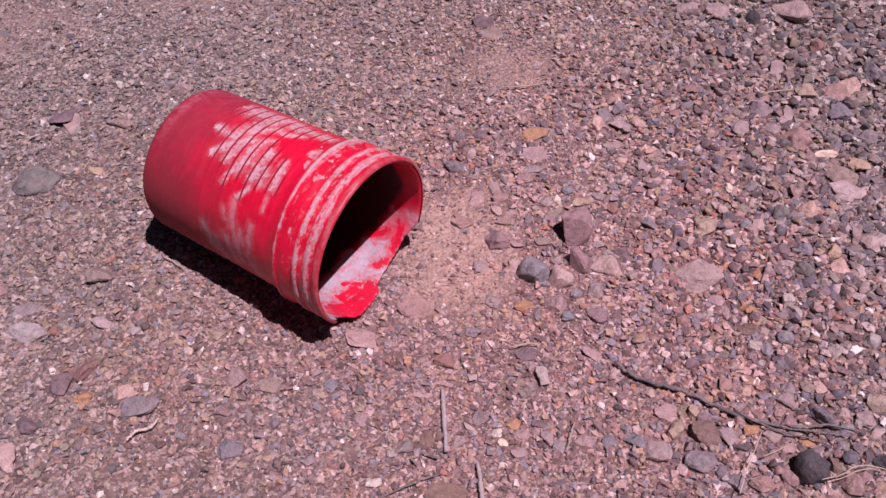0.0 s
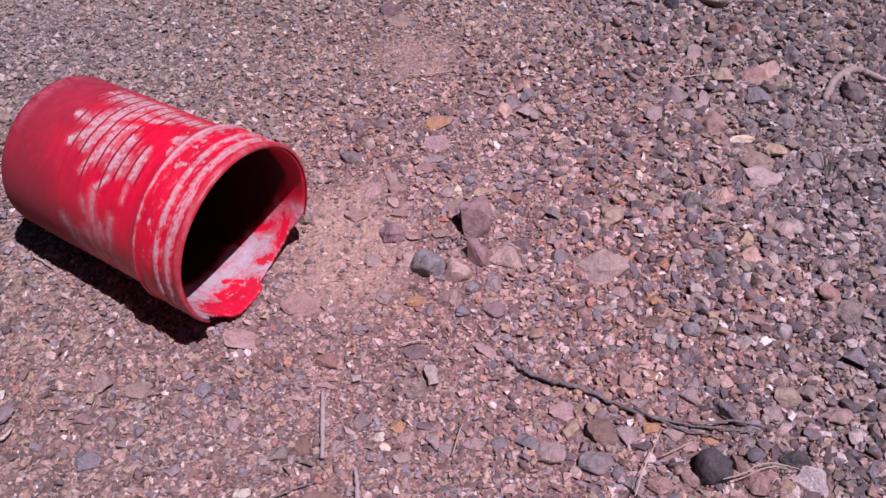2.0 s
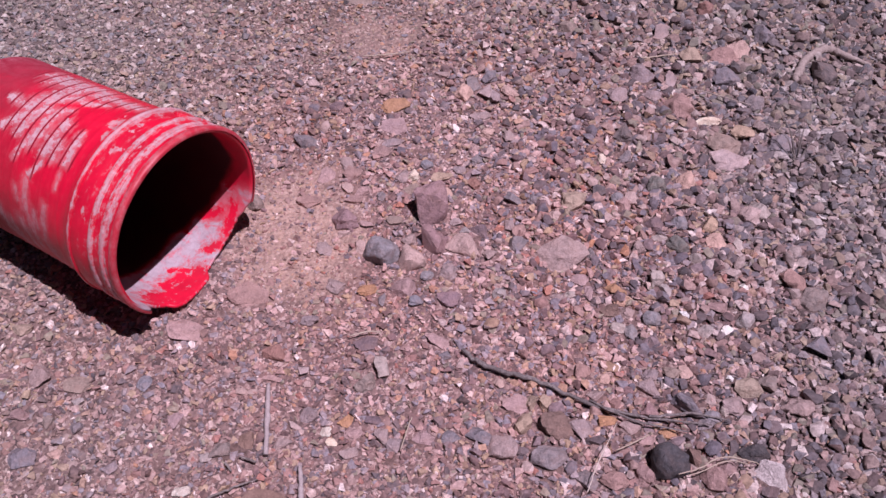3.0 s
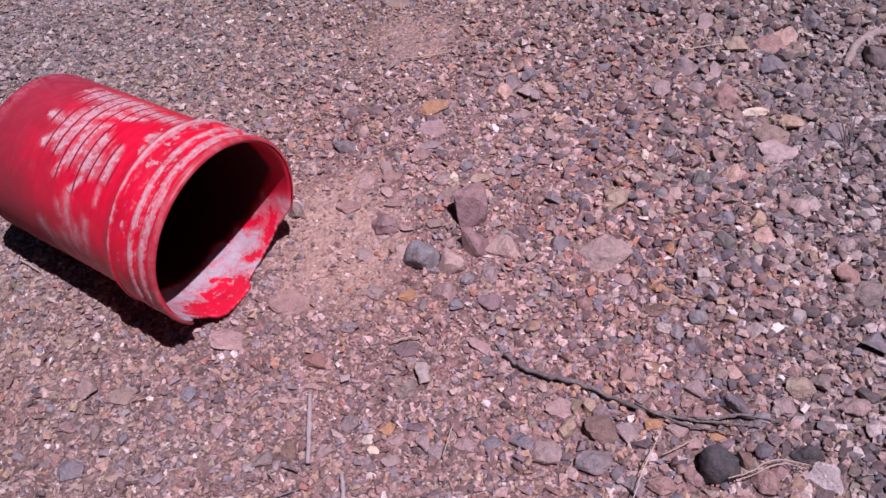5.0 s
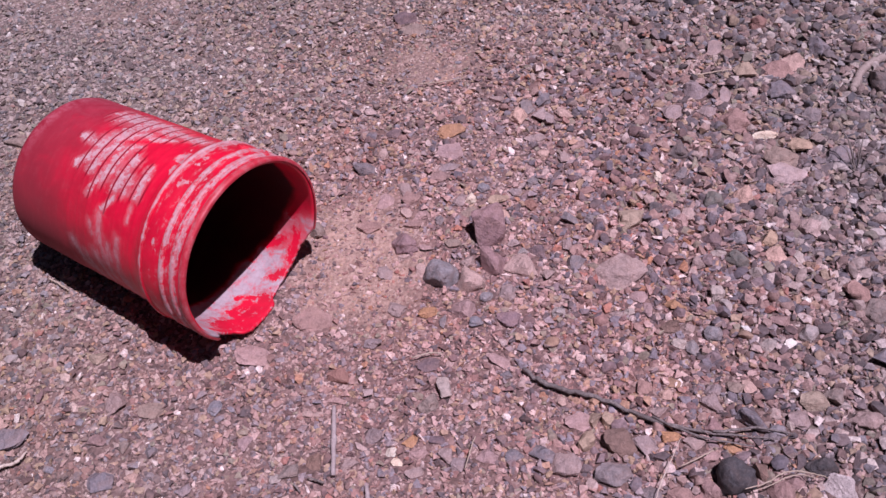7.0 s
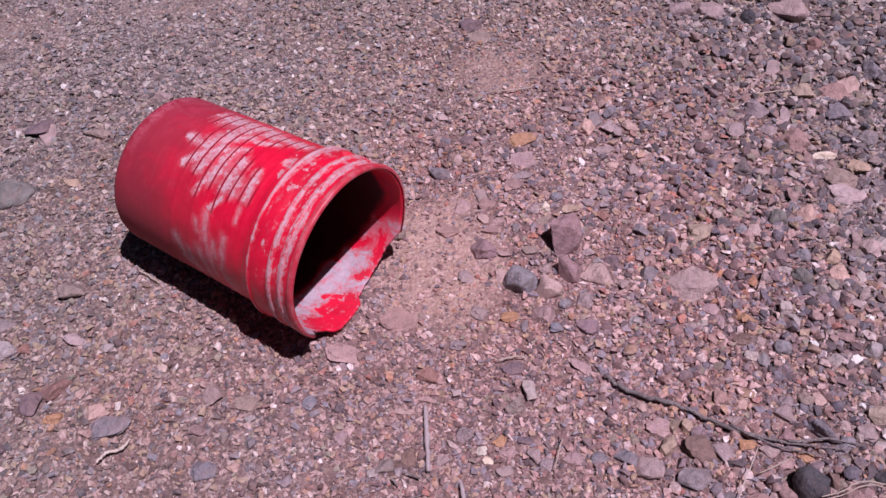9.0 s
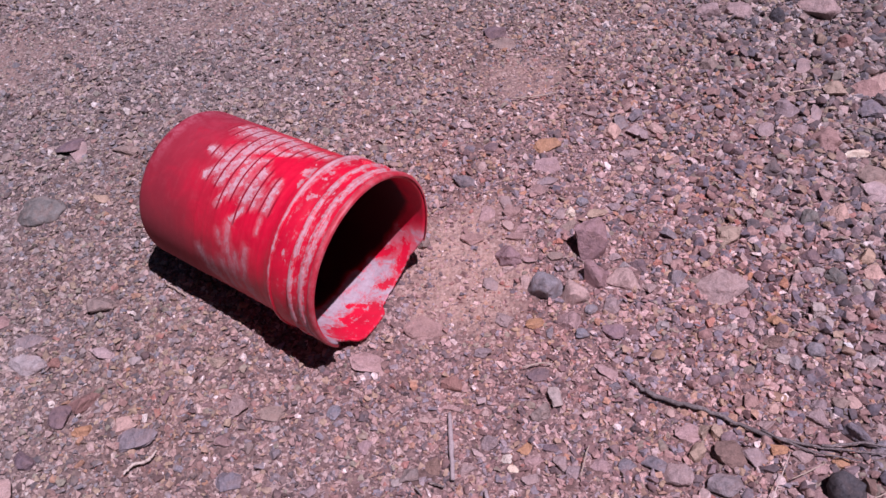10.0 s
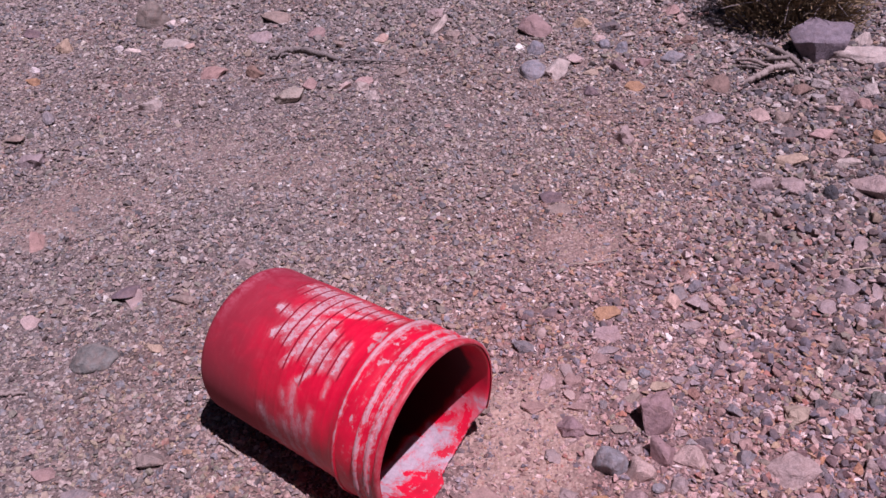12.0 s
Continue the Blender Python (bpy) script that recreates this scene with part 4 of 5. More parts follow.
stone(0.692, 1.042, 0.039, 0.026, 0.008, 11, "rosebrown")
stone(0.282, 1.118, 0.031, 0.030, 0.011, 0, "greymauve")
stone(0.248, 1.113, 0.023, 0.019, 0.007, 14, "bluegrey")
stone(0.282, 1.063, 0.040, 0.029, 0.008, 4, "mauve")
stone(0.230, 1.064, 0.024, 0.021, 0.008, 4, "bluegrey")
stone(0.178, 1.069, 0.012, 0.027, 0.004, -1, "slate")
stone(0.155, 1.088, 0.032, 0.024, 0.007, 4, "ochre")
stone(0.107, 1.098, 0.032, 0.036, 0.007, 8, "greymauve")
stone(0.085, 1.175, 0.027, 0.030, 0.007, 4, "greymauve")
stone(0.115, 1.204, 0.021, 0.016, 0.006, -7, "paleroset")
stone(0.144, 1.175, 0.021, 0.030, 0.006, 10, "pinktan")
stone(0.128, 1.279, 0.033, 0.019, 0.006, 5, "rosebrown")
stone(0.144, 1.300, 0.029, 0.024, 0.008, 3, "rose")
stone(0.118, 1.307, 0.020, 0.024, 0.007, 15, "pinktan")
stone(0.197, 1.231, 0.032, 0.018, 0.007, -9, "greybrown")
stone(0.220, 1.189, 0.025, 0.027, 0.009, 15, "greymauve")
stone(0.151, 1.224, 0.028, 0.016, 0.005, -8, "rose")
stone(0.227, 1.301, 0.031, 0.021, 0.008, -6, "greybrown")
stone(0.175, 1.287, 0.015, 0.018, 0.007, 5, "slate")
stone(0.204, 1.266, 0.02, 0.014, 0.008, 12, "redchip")
stone(0.284, 1.293, 0.022, 0.024, 0.008, 0, "pinktan")
stone(0.368, 1.208, 0.016, 0.014, 0.008, -13, "redchip")
stone(0.385, 1.216, 0.017, 0.030, 0.006, 8, "greymauve")
stone(0.298, 1.225, 0.022, 0.016, 0.006, -8, "paleroset")
stone(0.336, 1.202, 0.026, 0.030, 0.009, 15, "darkmauve")
stone(0.311, 1.204, 0.019, 0.018, 0.007, 8, "palegrey")
stone(0.349, 1.151, 0.025, 0.027, 0.009, 1, "greymauve")
stone(0.359, 1.077, 0.023, 0.021, 0.008, 17, "palegrey")
stone(0.155, 0.986, 0.037, 0.026, 0.005, -1, "darkmauve")
stone(0.261, 0.988, 0.041, 0.026, 0.005, -17, "rose")
stone(0.272, 0.962, 0.019, 0.016, 0.006, -6, "slate")
stone(0.067, 0.939, 0.017, 0.017, 0.007, -8, "paleroset")
stone(0.073, 0.918, 0.013, 0.011, 0.005, 10, "paleroset")
stone(0.022, 0.929, 0.029, 0.012, 0.003, -7, "rose")
stone(0.062, 0.851, 0.019, 0.013, 0.005, -4, "paleroset")
stone(0.105, 0.841, 0.018, 0.015, 0.005, -7, "cream")
stone(0.113, 0.824, 0.017, 0.013, 0.005, -16, "cream")
stone(0.131, 0.856, 0.024, 0.019, 0.005, 12, "ochre")
stone(0.181, 0.831, 0.022, 0.024, 0.008, -4, "greymauve")
stone(0.198, 0.816, 0.022, 0.022, 0.008, -8, "greymauve")
stone(0.170, 0.857, 0.024, 0.015, 0.004, -15, "darkmauve")
stone(0.143, 0.836, 0.028, 0.019, 0.005, -10, "rose")
stone(0.048, 0.821, 0.024, 0.019, 0.005, -11, "greymauve")
stone(0.137, 0.807, 0.027, 0.019, 0.005, 2, "greymauve")
stone(0.275, 0.827, 0.028, 0.023, 0.007, -7, "slate")
stone(0.237, 0.826, 0.033, 0.025, 0.007, 12, "rose")
stone(0.347, 0.914, 0.017, 0.018, 0.006, -6, "pinktan")
stone(0.368, 0.876, 0.038, 0.029, 0.005, 17, "rose")
stone(0.410, 0.877, 0.019, 0.024, 0.009, -16, "tan")
stone(0.469, 0.929, 0.026, 0.026, 0.009, 8, "rosebrown")
stone(0.498, 0.915, 0.020, 0.017, 0.008, 11, "pinktan")
stone(0.484, 0.889, 0.029, 0.018, 0.006, 4, "greymauve")
stone(0.556, 0.897, 0.030, 0.031, 0.011, 6, "greymauve")
stone(0.557, 0.862, 0.028, 0.026, 0.009, -14, "mauve")
stone(0.628, 0.839, 0.030, 0.020, 0.007, -5, "slate")
stone(0.493, 0.848, 0.029, 0.021, 0.008, -3, "ochre")
stone(0.525, 0.837, 0.035, 0.025, 0.009, 5, "greymauve")
stone(0.537, 0.814, 0.035, 0.021, 0.008, -18, "rose")
stone(0.574, 0.826, 0.025, 0.018, 0.006, 4, "ochre")
stone(0.551, 0.998, 0.021, 0.030, 0.007, 7, "bluegrey")
stone(0.535, 1.007, 0.031, 0.021, 0.008, -1, "palegrey")
stone(0.641, 0.991, 0.019, 0.021, 0.008, 8, "paleroset")
stone(0.661, 0.996, 0.025, 0.024, 0.009, -11, "palegrey")
stone(0.598, 0.924, 0.026, 0.027, 0.010, 17, "greybrown")
stone(0.617, 0.924, 0.020, 0.027, 0.007, 5, "pinktan")
stone(0.565, 0.920, 0.024, 0.023, 0.008, -16, "greymauve")
stone(0.660, 0.859, 0.014, 0.018, 0.006, 17, "palegrey")
stone(0.679, 0.912, 0.012, 0.010, 0.005, 1, "white")
stone(-0.252, 0.925, 0.039, 0.028, 0.005, -12, "greybrown")
stone(-0.158, 0.925, 0.023, 0.029, 0.004, 0, "bluegrey")
stone(-0.104, 0.863, 0.024, 0.028, 0.004, 16, "rose")
stone(-0.238, 0.854, 0.019, 0.019, 0.007, 14, "slate")
stone(-0.279, 0.864, 0.017, 0.019, 0.006, 3, "greybrown")
stone(-0.259, 0.815, 0.019, 0.017, 0.006, 0, "pinktan")
stone(-0.037, 0.815, 0.031, 0.024, 0.007, 4, "greybrown")
stone(-0.003, 0.829, 0.024, 0.028, 0.006, -10, "brown")
stone(-0.080, 0.755, 0.025, 0.016, 0.006, 8, "cream")
stone(-0.321, 0.878, 0.029, 0.024, 0.007, 8, "rosebrown")
stone(-0.244, 0.896, 0.017, 0.012, 0.004, 18, "palegrey")
stone(-0.180, 0.791, 0.022, 0.019, 0.005, 16, "greymauve")
stone(-0.054, 0.804, 0.016, 0.017, 0.004, 5, "palegrey")
stone(-0.018, 0.907, 0.019, 0.013, 0.005, 11, "pinktan")
stone(-0.354, 1.025, 0.034, 0.028, 0.009, -9, "tan")
stone(-0.496, 1.031, 0.025, 0.021, 0.006, -8, "palegrey")
stone(-0.633, 1.031, 0.026, 0.020, 0.007, 6, "russet")
stone(-0.685, 1.078, 0.055, 0.028, 0.004, 18, "slate")
stone(-0.740, 1.554, 0.038, 0.078, 0.005, 12, "greymauve")
stone(-0.653, 1.417, 0.035, 0.026, 0.007, -6, "tan")
stone(-0.928, 1.483, 0.038, 0.032, 0.009, -10, "paleroset")
stone(-0.901, 1.609, 0.021, 0.024, 0.010, -13, "greymauve")
stone(-0.755, 1.119, 0.043, 0.032, 0.006, 4, "rosebrown")
stone(-1.016, 1.731, 0.056, 0.065, 0.008, -18, "rosebrown")
stone(0.965, 2.548, 0.2, 0.08, 0.024, 8, "palegrey")
stone(0.985, 2.635, 0.062, 0.048, 0.026, 2, "palegrey")
stone(-0.215, 2.861, 0.056, 0.054, 0.019, 18, "greymauve")
stone(-0.698, 2.843, 0.094, 0.083, 0.015, 16, "greybrown")
stone(-0.558, 2.736, 0.062, 0.063, 0.017, -9, "rosebrown")
stone(-0.361, 2.697, 0.046, 0.037, 0.017, 2, "pinktan")
stone(-0.724, 2.716, 0.073, 0.065, 0.012, 18, "greymauve")
stone(-0.381, 2.450, 0.049, 0.043, 0.008, 6, "rose")
stone(0.040, 2.635, 0.028, 0.026, 0.012, 9, "white")
stone(0.307, 2.520, 0.043, 0.055, 0.020, 9, "darkmauve")
stone(0.229, 2.490, 0.043, 0.027, 0.010, -4, "tan")
stone(0.819, 2.274, 0.055, 0.047, 0.017, 13, "pinktan")
stone(0.791, 2.325, 0.042, 0.040, 0.018, 0, "palegrey")
stone(0.678, 2.869, 0.019, 0.025, 0.009, 12, "slate")
stone(0.496, 2.868, 0.045, 0.060, 0.016, 6, "rosebrown")
stone(0.266, 2.692, 0.039, 0.030, 0.011, 6, "paleroset")
stone(-1.332, 2.523, 0.032, 0.022, 0.012, -8, "chalk")
stone(-1.129, 2.651, 0.030, 0.020, 0.010, 0, "chalk")
stone(-1.084, 2.639, 0.055, 0.018, 0.010, 8, "chalk")
stone(-1.020, 2.805, 0.045, 0.035, 0.018, 0, "chalk")
stone(-1.307, 2.447, 0.040, 0.030, 0.015, 10, "ochre")
stone(-1.247, 2.686, 0.020, 0.020, 0.010, 0, "cream")
stone(-0.917, 2.656, 0.035, 0.030, 0.012, 0, "pinktan")
stone(-0.709, 2.315, 0.025, 0.030, 0.018, 40, "charcoal")
stone(-0.790, 2.316, 0.030, 0.025, 0.018, 0, "palegrey")
stone(-1.085, 2.412, 0.030, 0.020, 0.010, 0, "palegrey")
stone(-0.431, 2.416, 0.040, 0.030, 0.012, 10, "paleroset")
stone(-0.461, 2.464, 0.040, 0.030, 0.014, 0, "bluegrey")
stone(-0.285, 2.499, 0.045, 0.050, 0.016, 0, "greybrown")
stone(0.348, 2.709, 0.050, 0.030, 0.014, 0, "palegrey")
stone(0.325, 2.628, 0.040, 0.040, 0.022, 0, "bluegrey")
stone(0.279, 2.654, 0.035, 0.040, 0.018, 0, "bluegrey")
stone(0.458, 2.568, 0.070, 0.045, 0.020, 5, "bluegrey")
stone(0.192, 2.564, 0.045, 0.060, 0.020, -30, "paleroset")
stone(0.378, 2.543, 0.050, 0.050, 0.018, 0, "mauve")
stone(0.222, 2.380, 0.050, 0.040, 0.018, 0, "darkmauve")
stone(0.515, 2.823, 0.030, 0.050, 0.015, 0, "pinktan")
stone(0.519, 2.676, 0.050, 0.030, 0.015, 0, "brown")
stone(0.928, 2.362, 0.040, 0.045, 0.020, 0, "palegrey")
stone(0.680, 2.227, 0.055, 0.050, 0.025, 0, "greybrown")
stone(0.686, 2.162, 0.060, 0.045, 0.020, 10, "charcoal")
stone(0.660, 2.162, 0.050, 0.030, 0.015, 0, "palegrey")
stone(0.816, 2.394, 0.060, 0.040, 0.018, -15, "palegrey")
stone(0.760, 2.365, 0.060, 0.040, 0.020, 10, "brown")
stone(0.894, 2.292, 0.050, 0.040, 0.020, 0, "rosebrown")
stone(0.882, 2.134, 0.040, 0.050, 0.020, 0, "ochre")
stone(0.749, 2.148, 0.060, 0.045, 0.022, 20, "rose")
stone(0.782, 2.027, 0.075, 0.025, 0.012, 5, "palegrey")
stone(0.766, 2.062, 0.055, 0.050, 0.022, 0, "greymauve")
stone(0.858, 2.074, 0.050, 0.050, 0.022, 0, "charcoal")
stone(0.659, 2.039, 0.080, 0.040, 0.016, 12, "tan")


def boulder():
    """An undercut block that leans over its foot."""
    bm = bmesh.new()
    rng = random.Random(12)
    for z, x, y, wide, deep in ((-0.02, 0.848, 2.59, 0.045, 0.06), (0.026, 0.852, 2.595, 0.068, 0.075), (0.054, 0.855, 2.59, 0.094, 0.07), (0.07, 0.866, 2.605, 0.08, 0.05)):
        for k in range(7):
            q = 2 * math.pi * (k + rng.uniform(-0.3, 0.3)) / 7
            bm.verts.new((x + wide * math.cos(q), y + deep * math.sin(q), z + rng.uniform(-0.008, 0.008)))
    bmesh.ops.convex_hull(bm, input=bm.verts)
    bmesh.ops.triangulate(bm, faces=bm.faces)
    bmesh.ops.subdivide_edges(bm, edges=bm.edges[:], cuts=5, use_grid_fill=True)
    bmesh.ops.smooth_vert(bm, verts=bm.verts, factor=0.5, use_axis_x=True, use_axis_y=True, use_axis_z=True)
    for v in bm.verts:
        v.co += Vector((noise.noise(v.co * 22), noise.noise(v.co * 22 + Vector((9, 0, 0))), noise.noise(v.co * 22 + Vector((0, 9, 0))))) * 0.006
    ob = part("boulder", bm, STONE["boulder"])
    ob.data.set_sharp_from_angle(angle=radians(32))
    BEDDED.setdefault((8, 26), []).append((0.87, 2.63, 0.14, 0.14))
    return tagged(ob, "large undercut purple-grey boulder beside the dry bush", "boulder")


boulder()


BLEACHED = wood_material("sun_bleached_wood", (0.3, 0.26, 0.25), (0.66, 0.61, 0.59))


def board():
    """A flat splintered piece of bleached wood."""
    bm = bmesh.new()
    n, rows = 24, []
    for i in range(n + 1):
        k = i / n
        mid = Vector((-1.145 + 0.035 * k - 0.02 * k * k, 1.755 - 0.175 * k, 0.0))
        half = 0.03 * (1 - 0.35 * k) * (1 + 0.12 * noise.noise((k * 7, 0, 3)))
        lift = level(mid.x, mid.y) + 0.012
        row = []
        for side, up in ((-1, 0), (-0.9, 0.007), (-0.3, 0.011), (0.3, 0.01), (0.9, 0.006), (1, 0)):
            row.append(bm.verts.new((mid.x + side * half, mid.y + 0.012 * side + 0.012 * noise.noise((side * 9, i == 0, i == n)) * (i in (0, n)), lift + up + 0.002 * noise.noise((side * 5, k * 6, 1)))))
        rows.append(row)
    for a, b in zip(rows, rows[1:]):
        for j in range(6):
            bm.faces.new((a[j], a[(j + 1) % 6], b[(j + 1) % 6], b[j]))
    bm.faces.new(rows[0][::-1]), bm.faces.new(rows[-1])
    bmesh.ops.recalc_face_normals(bm, faces=bm.faces)
    return tagged(part("wood_splinter", bm, BLEACHED), "flat bleached whitish splinter of wood on gravel", "wood")


board()


# ---- sticks and straws ----
def tube(points, radii, sides=7, rough=0.15, seed=1, wobble=0.35):
    """A crooked tapering stem along the points."""
    rng = random.Random(seed)
    fine, thick = [], []
    for (a, ra), (b, rb) in zip(zip(points, radii), zip(points[1:], radii[1:])):
        a, b = Vector(a), Vector(b)
        n = max(2, int((b - a).length / 0.012))
        for i in range(n):
            k = i / n
            r = ra + (rb - ra) * k
            fine.append(a.lerp(b, k) + Vector((rng.gauss(0, 1), rng.gauss(0, 1), rng.gauss(0, 0.5))) * r * wobble)
            thick.append(r * rng.uniform(1 - rough, 1 + rough))
    fine.append(Vector(points[-1])), thick.append(radii[-1])
    bm, rows = bmesh.new(), []
    for i, p in enumerate(fine):
        way = (fine[min(i + 1, len(fine) - 1)] - fine[max(i - 1, 0)]).normalized()
        side = way.cross(Vector((0, 0, 1)))
        side = side.normalized() if side.length > 1e-4 else Vector((1, 0, 0))
        up = side.cross(way)
        rows.append([bm.verts.new(p + (side * math.cos(q) + up * math.sin(q)) * thick[i]) for q in [2 * math.pi * j / sides for j in range(sides)]])
    for a, b in zip(rows, rows[1:]):
        for j in range(sides):
            bm.faces.new((a[j], a[(j + 1) % sides], b[(j + 1) % sides], b[j]))
    bm.faces.new(rows[0][::-1]), bm.faces.new(rows[-1])
    return bm


def bent(points, radii, cuts=4):
    """The same line with soft bends: a spline through its points."""
    ends = [2 * points[0] - points[1], *points, 2 * points[-1] - points[-2]]
    fine, thick = [], []
    for i in range(len(points) - 1):
        a, b, c, d = ends[i:i + 4]
        for k in range(cuts):
            t = k / cuts
            fine.append(0.5 * (2 * b + (c - a) * t + (2 * a - 5 * b + 4 * c - d) * t * t + (3 * b - a - 3 * c + d) * t ** 3))
            thick.append(radii[i] + (radii[i + 1] - radii[i]) * t)
    return fine + [points[-1]], thick + [radii[-1]]


def stick(name, points, radii, material, label, category, seed, lift=0.006, wobble=0.35, rough=0.15):
    pts = [Vector((x, y, level(x, y) + lift + (z[0] if z else 0))) for x, y, *z in points]
    pts, radii = bent(pts, radii)
    return tagged(part(name, tube(pts, radii, rough=rough, seed=seed, wobble=wobble), material), label, category)


branch = stick("branch", [(0.297, 0.966), (0.332, 0.937), (0.399, 0.911), (0.471, 0.87), (0.552, 0.846), (0.634, 0.832)],
               [0.0028, 0.0036, 0.0035, 0.0028, 0.002, 0.0011], BARK, "crooked weathered grey twig lying on gravel", "twig", 3, 0.011)
part("side_shoot", tube([(0.47, 0.872, 0.014), (0.53, 0.838, 0.014), (0.6, 0.822, 0.011)], [0.002, 0.0016, 0.001], seed=8), BARK, branch)
part("side_shoot", tube([(0.55, 0.846, 0.014), (0.61, 0.85, 0.014), (0.66, 0.838, 0.011)], [0.0024, 0.0018, 0.001], seed=9), BARK, branch)
stick("stick", [(0.02, 0.916), (0.0235, 0.862), (0.027, 0.803)], [0.003, 0.0042, 0.0035], TWIG_GREY, "short straight bleached stick half buried in grit", "stick", 4, 0.0085, 0.08)
stick("stick", [(0.074, 0.785), (0.078, 0.745), (0.08, 0.71)], [0.003, 0.0038, 0.003], TWIG_GREY, "short straight bleached stick half buried in grit", "stick", 5, 0.0085, 0.08)
stick("stalk", [(-0.459, 0.822), (-0.447, 0.838), (-0.429, 0.842), (-0.417, 0.86)], [0.0016, 0.0026, 0.0025, 0.0014], BONE, "small curled whitish dry stalk on the grit", "stalk", 6, 0.011)
stick("straw", [(0.134, 1.659), (0.18, 1.664), (0.224, 1.672)], [0.001, 0.0015, 0.0008], STRAW, "thin pale dry straw lying on gravel", "straw", 7, 0.01)
stick("straw", [(0.666, 1.637), (0.739, 1.652)], [0.0018, 0.001], STRAW, "thin pale dry straw lying on gravel", "straw", 8, 0.012)
stick("straw", [(0.132, 0.996), (0.16, 1.002), (0.178, 1.0)], [0.001, 0.0012, 0.0008], STRAW, "thin pale dry straw lying on gravel", "straw", 9, 0.01)
stick("straw", [(0.57, 0.751), (0.6, 0.759), (0.621, 0.771), (0.641, 0.775), (0.669, 0.768), (0.679, 0.763)], [0.0007, 0.0009, 0.001, 0.001, 0.0008, 0.0005], STRAW, "bent yellow dry grass stem across stones", "straw", 10, 0.026)
stick("straw", [(0.448, 0.729), (0.466, 0.768), (0.501, 0.831)], [0.0007, 0.0008, 0.0005], BONE, "thin pale dry straw lying on gravel", "straw", 11, 0.024)
stick("straw", [(0.495, 0.791), (0.522, 0.803), (0.543, 0.814)], [0.0008, 0.001, 0.0008], STRAW, "thin pale dry straw lying on gravel", "straw", 12, 0.02)
stick("straw", [(0.747, 1.538), (0.784, 1.524), (0.846, 1.491)], [0.001, 0.0013, 0.0009], PALE_WOOD, "thin pale dry straw lying on gravel", "straw", 13, 0.02)
stick("straw", [(0.457, 2.068), (0.547, 2.065)], [0.0012, 0.001], STRAW, "thin pale dry straw lying on gravel", "straw", 14, 0.012)
stick("branch", [(-0.665, 2.575), (-0.614, 2.625), (-0.536, 2.599), (-0.466, 2.56)], [0.005, 0.0085, 0.008, 0.005], GREY_WOOD, "dark dry crooked twig lying on gravel", "twig", 15, 0.012)
stick("branch", [(-0.46, 2.557), (-0.337, 2.551), (-0.209, 2.528)], [0.003, 0.0022, 0.0015], GREY_WOOD, "long thin dry stem lying on gravel", "twig", 16, 0.01)
stick("branch", [(-0.649, 2.436), (-0.623, 2.458), (-0.584, 2.461)], [0.003, 0.0035, 0.002], GREY_WOOD, "dark dry crooked twig lying on gravel", "twig", 17, 0.008)


stick("straw", [(-0.056, 1.318), (-0.04, 1.306), (-0.024, 1.297)], [0.001, 0.0012, 0.0007], GREY_WOOD, "thin dark dry straw beside the bucket's mouth", "straw", 26, 0.01)
stick("straw", [(-0.476, 1.189), (-0.453, 1.175), (-0.434, 1.16)], [0.0012, 0.0016, 0.001], STRAW, "thin pale dry straw lying on gravel", "straw", 18, 0.01)
stick("straw", [(0.208, 0.804), (0.216, 0.833), (0.223, 0.853)], [0.0008, 0.001, 0.0008], STRAW, "thin pale dry straw lying on gravel", "straw", 19, 0.014)
stick("root", [(-0.075, 0.725), (-0.037, 0.744), (-0.006, 0.757), (0.02, 0.766)], [0.0012, 0.0016, 0.0014, 0.0008], GREY_WOOD, "thin dark bare root on the grit", "root", 20, 0.009)
stick("root", [(-0.026, 0.792), (-0.016, 0.779)], [0.002, 0.0014], GREY_WOOD, "thin dark bare root on the grit", "root", 21, 0.009)
stick("root", [(-0.008, 0.8), (0.015, 0.792)], [0.0012, 0.0018], GREY_WOOD, "thin dark bare root on the grit", "root", 22, 0.009)
stick("stalk", [(-0.93, 1.266), (-0.911, 1.288), (-0.885, 1.294), (-0.858, 1.296)], [0.0015, 0.0035, 0.004, 0.002], PALE_WOOD, "small pale dry stalk lying on gravel", "stalk", 23, 0.008)
stick("root", [(0.95, 1.57), (0.965, 1.594), (1.001, 1.644), (1.041, 1.662), (1.065, 1.645), (1.11, 1.612)], [0.005, 0.008, 0.008, 0.0085, 0.007, 0.0035], PALE_WOOD, "thick pale crooked dead root arched on gravel", "root", 24, 0.014, 0.15)
stick("straw", [(0.583, 0.75), (0.606, 0.757), (0.626, 0.767), (0.648, 0.77), (0.672, 0.762)], [0.0006, 0.0008, 0.0009, 0.0007, 0.0005], STRAW, "bent yellow dry grass stem across stones", "straw", 25, 0.024)


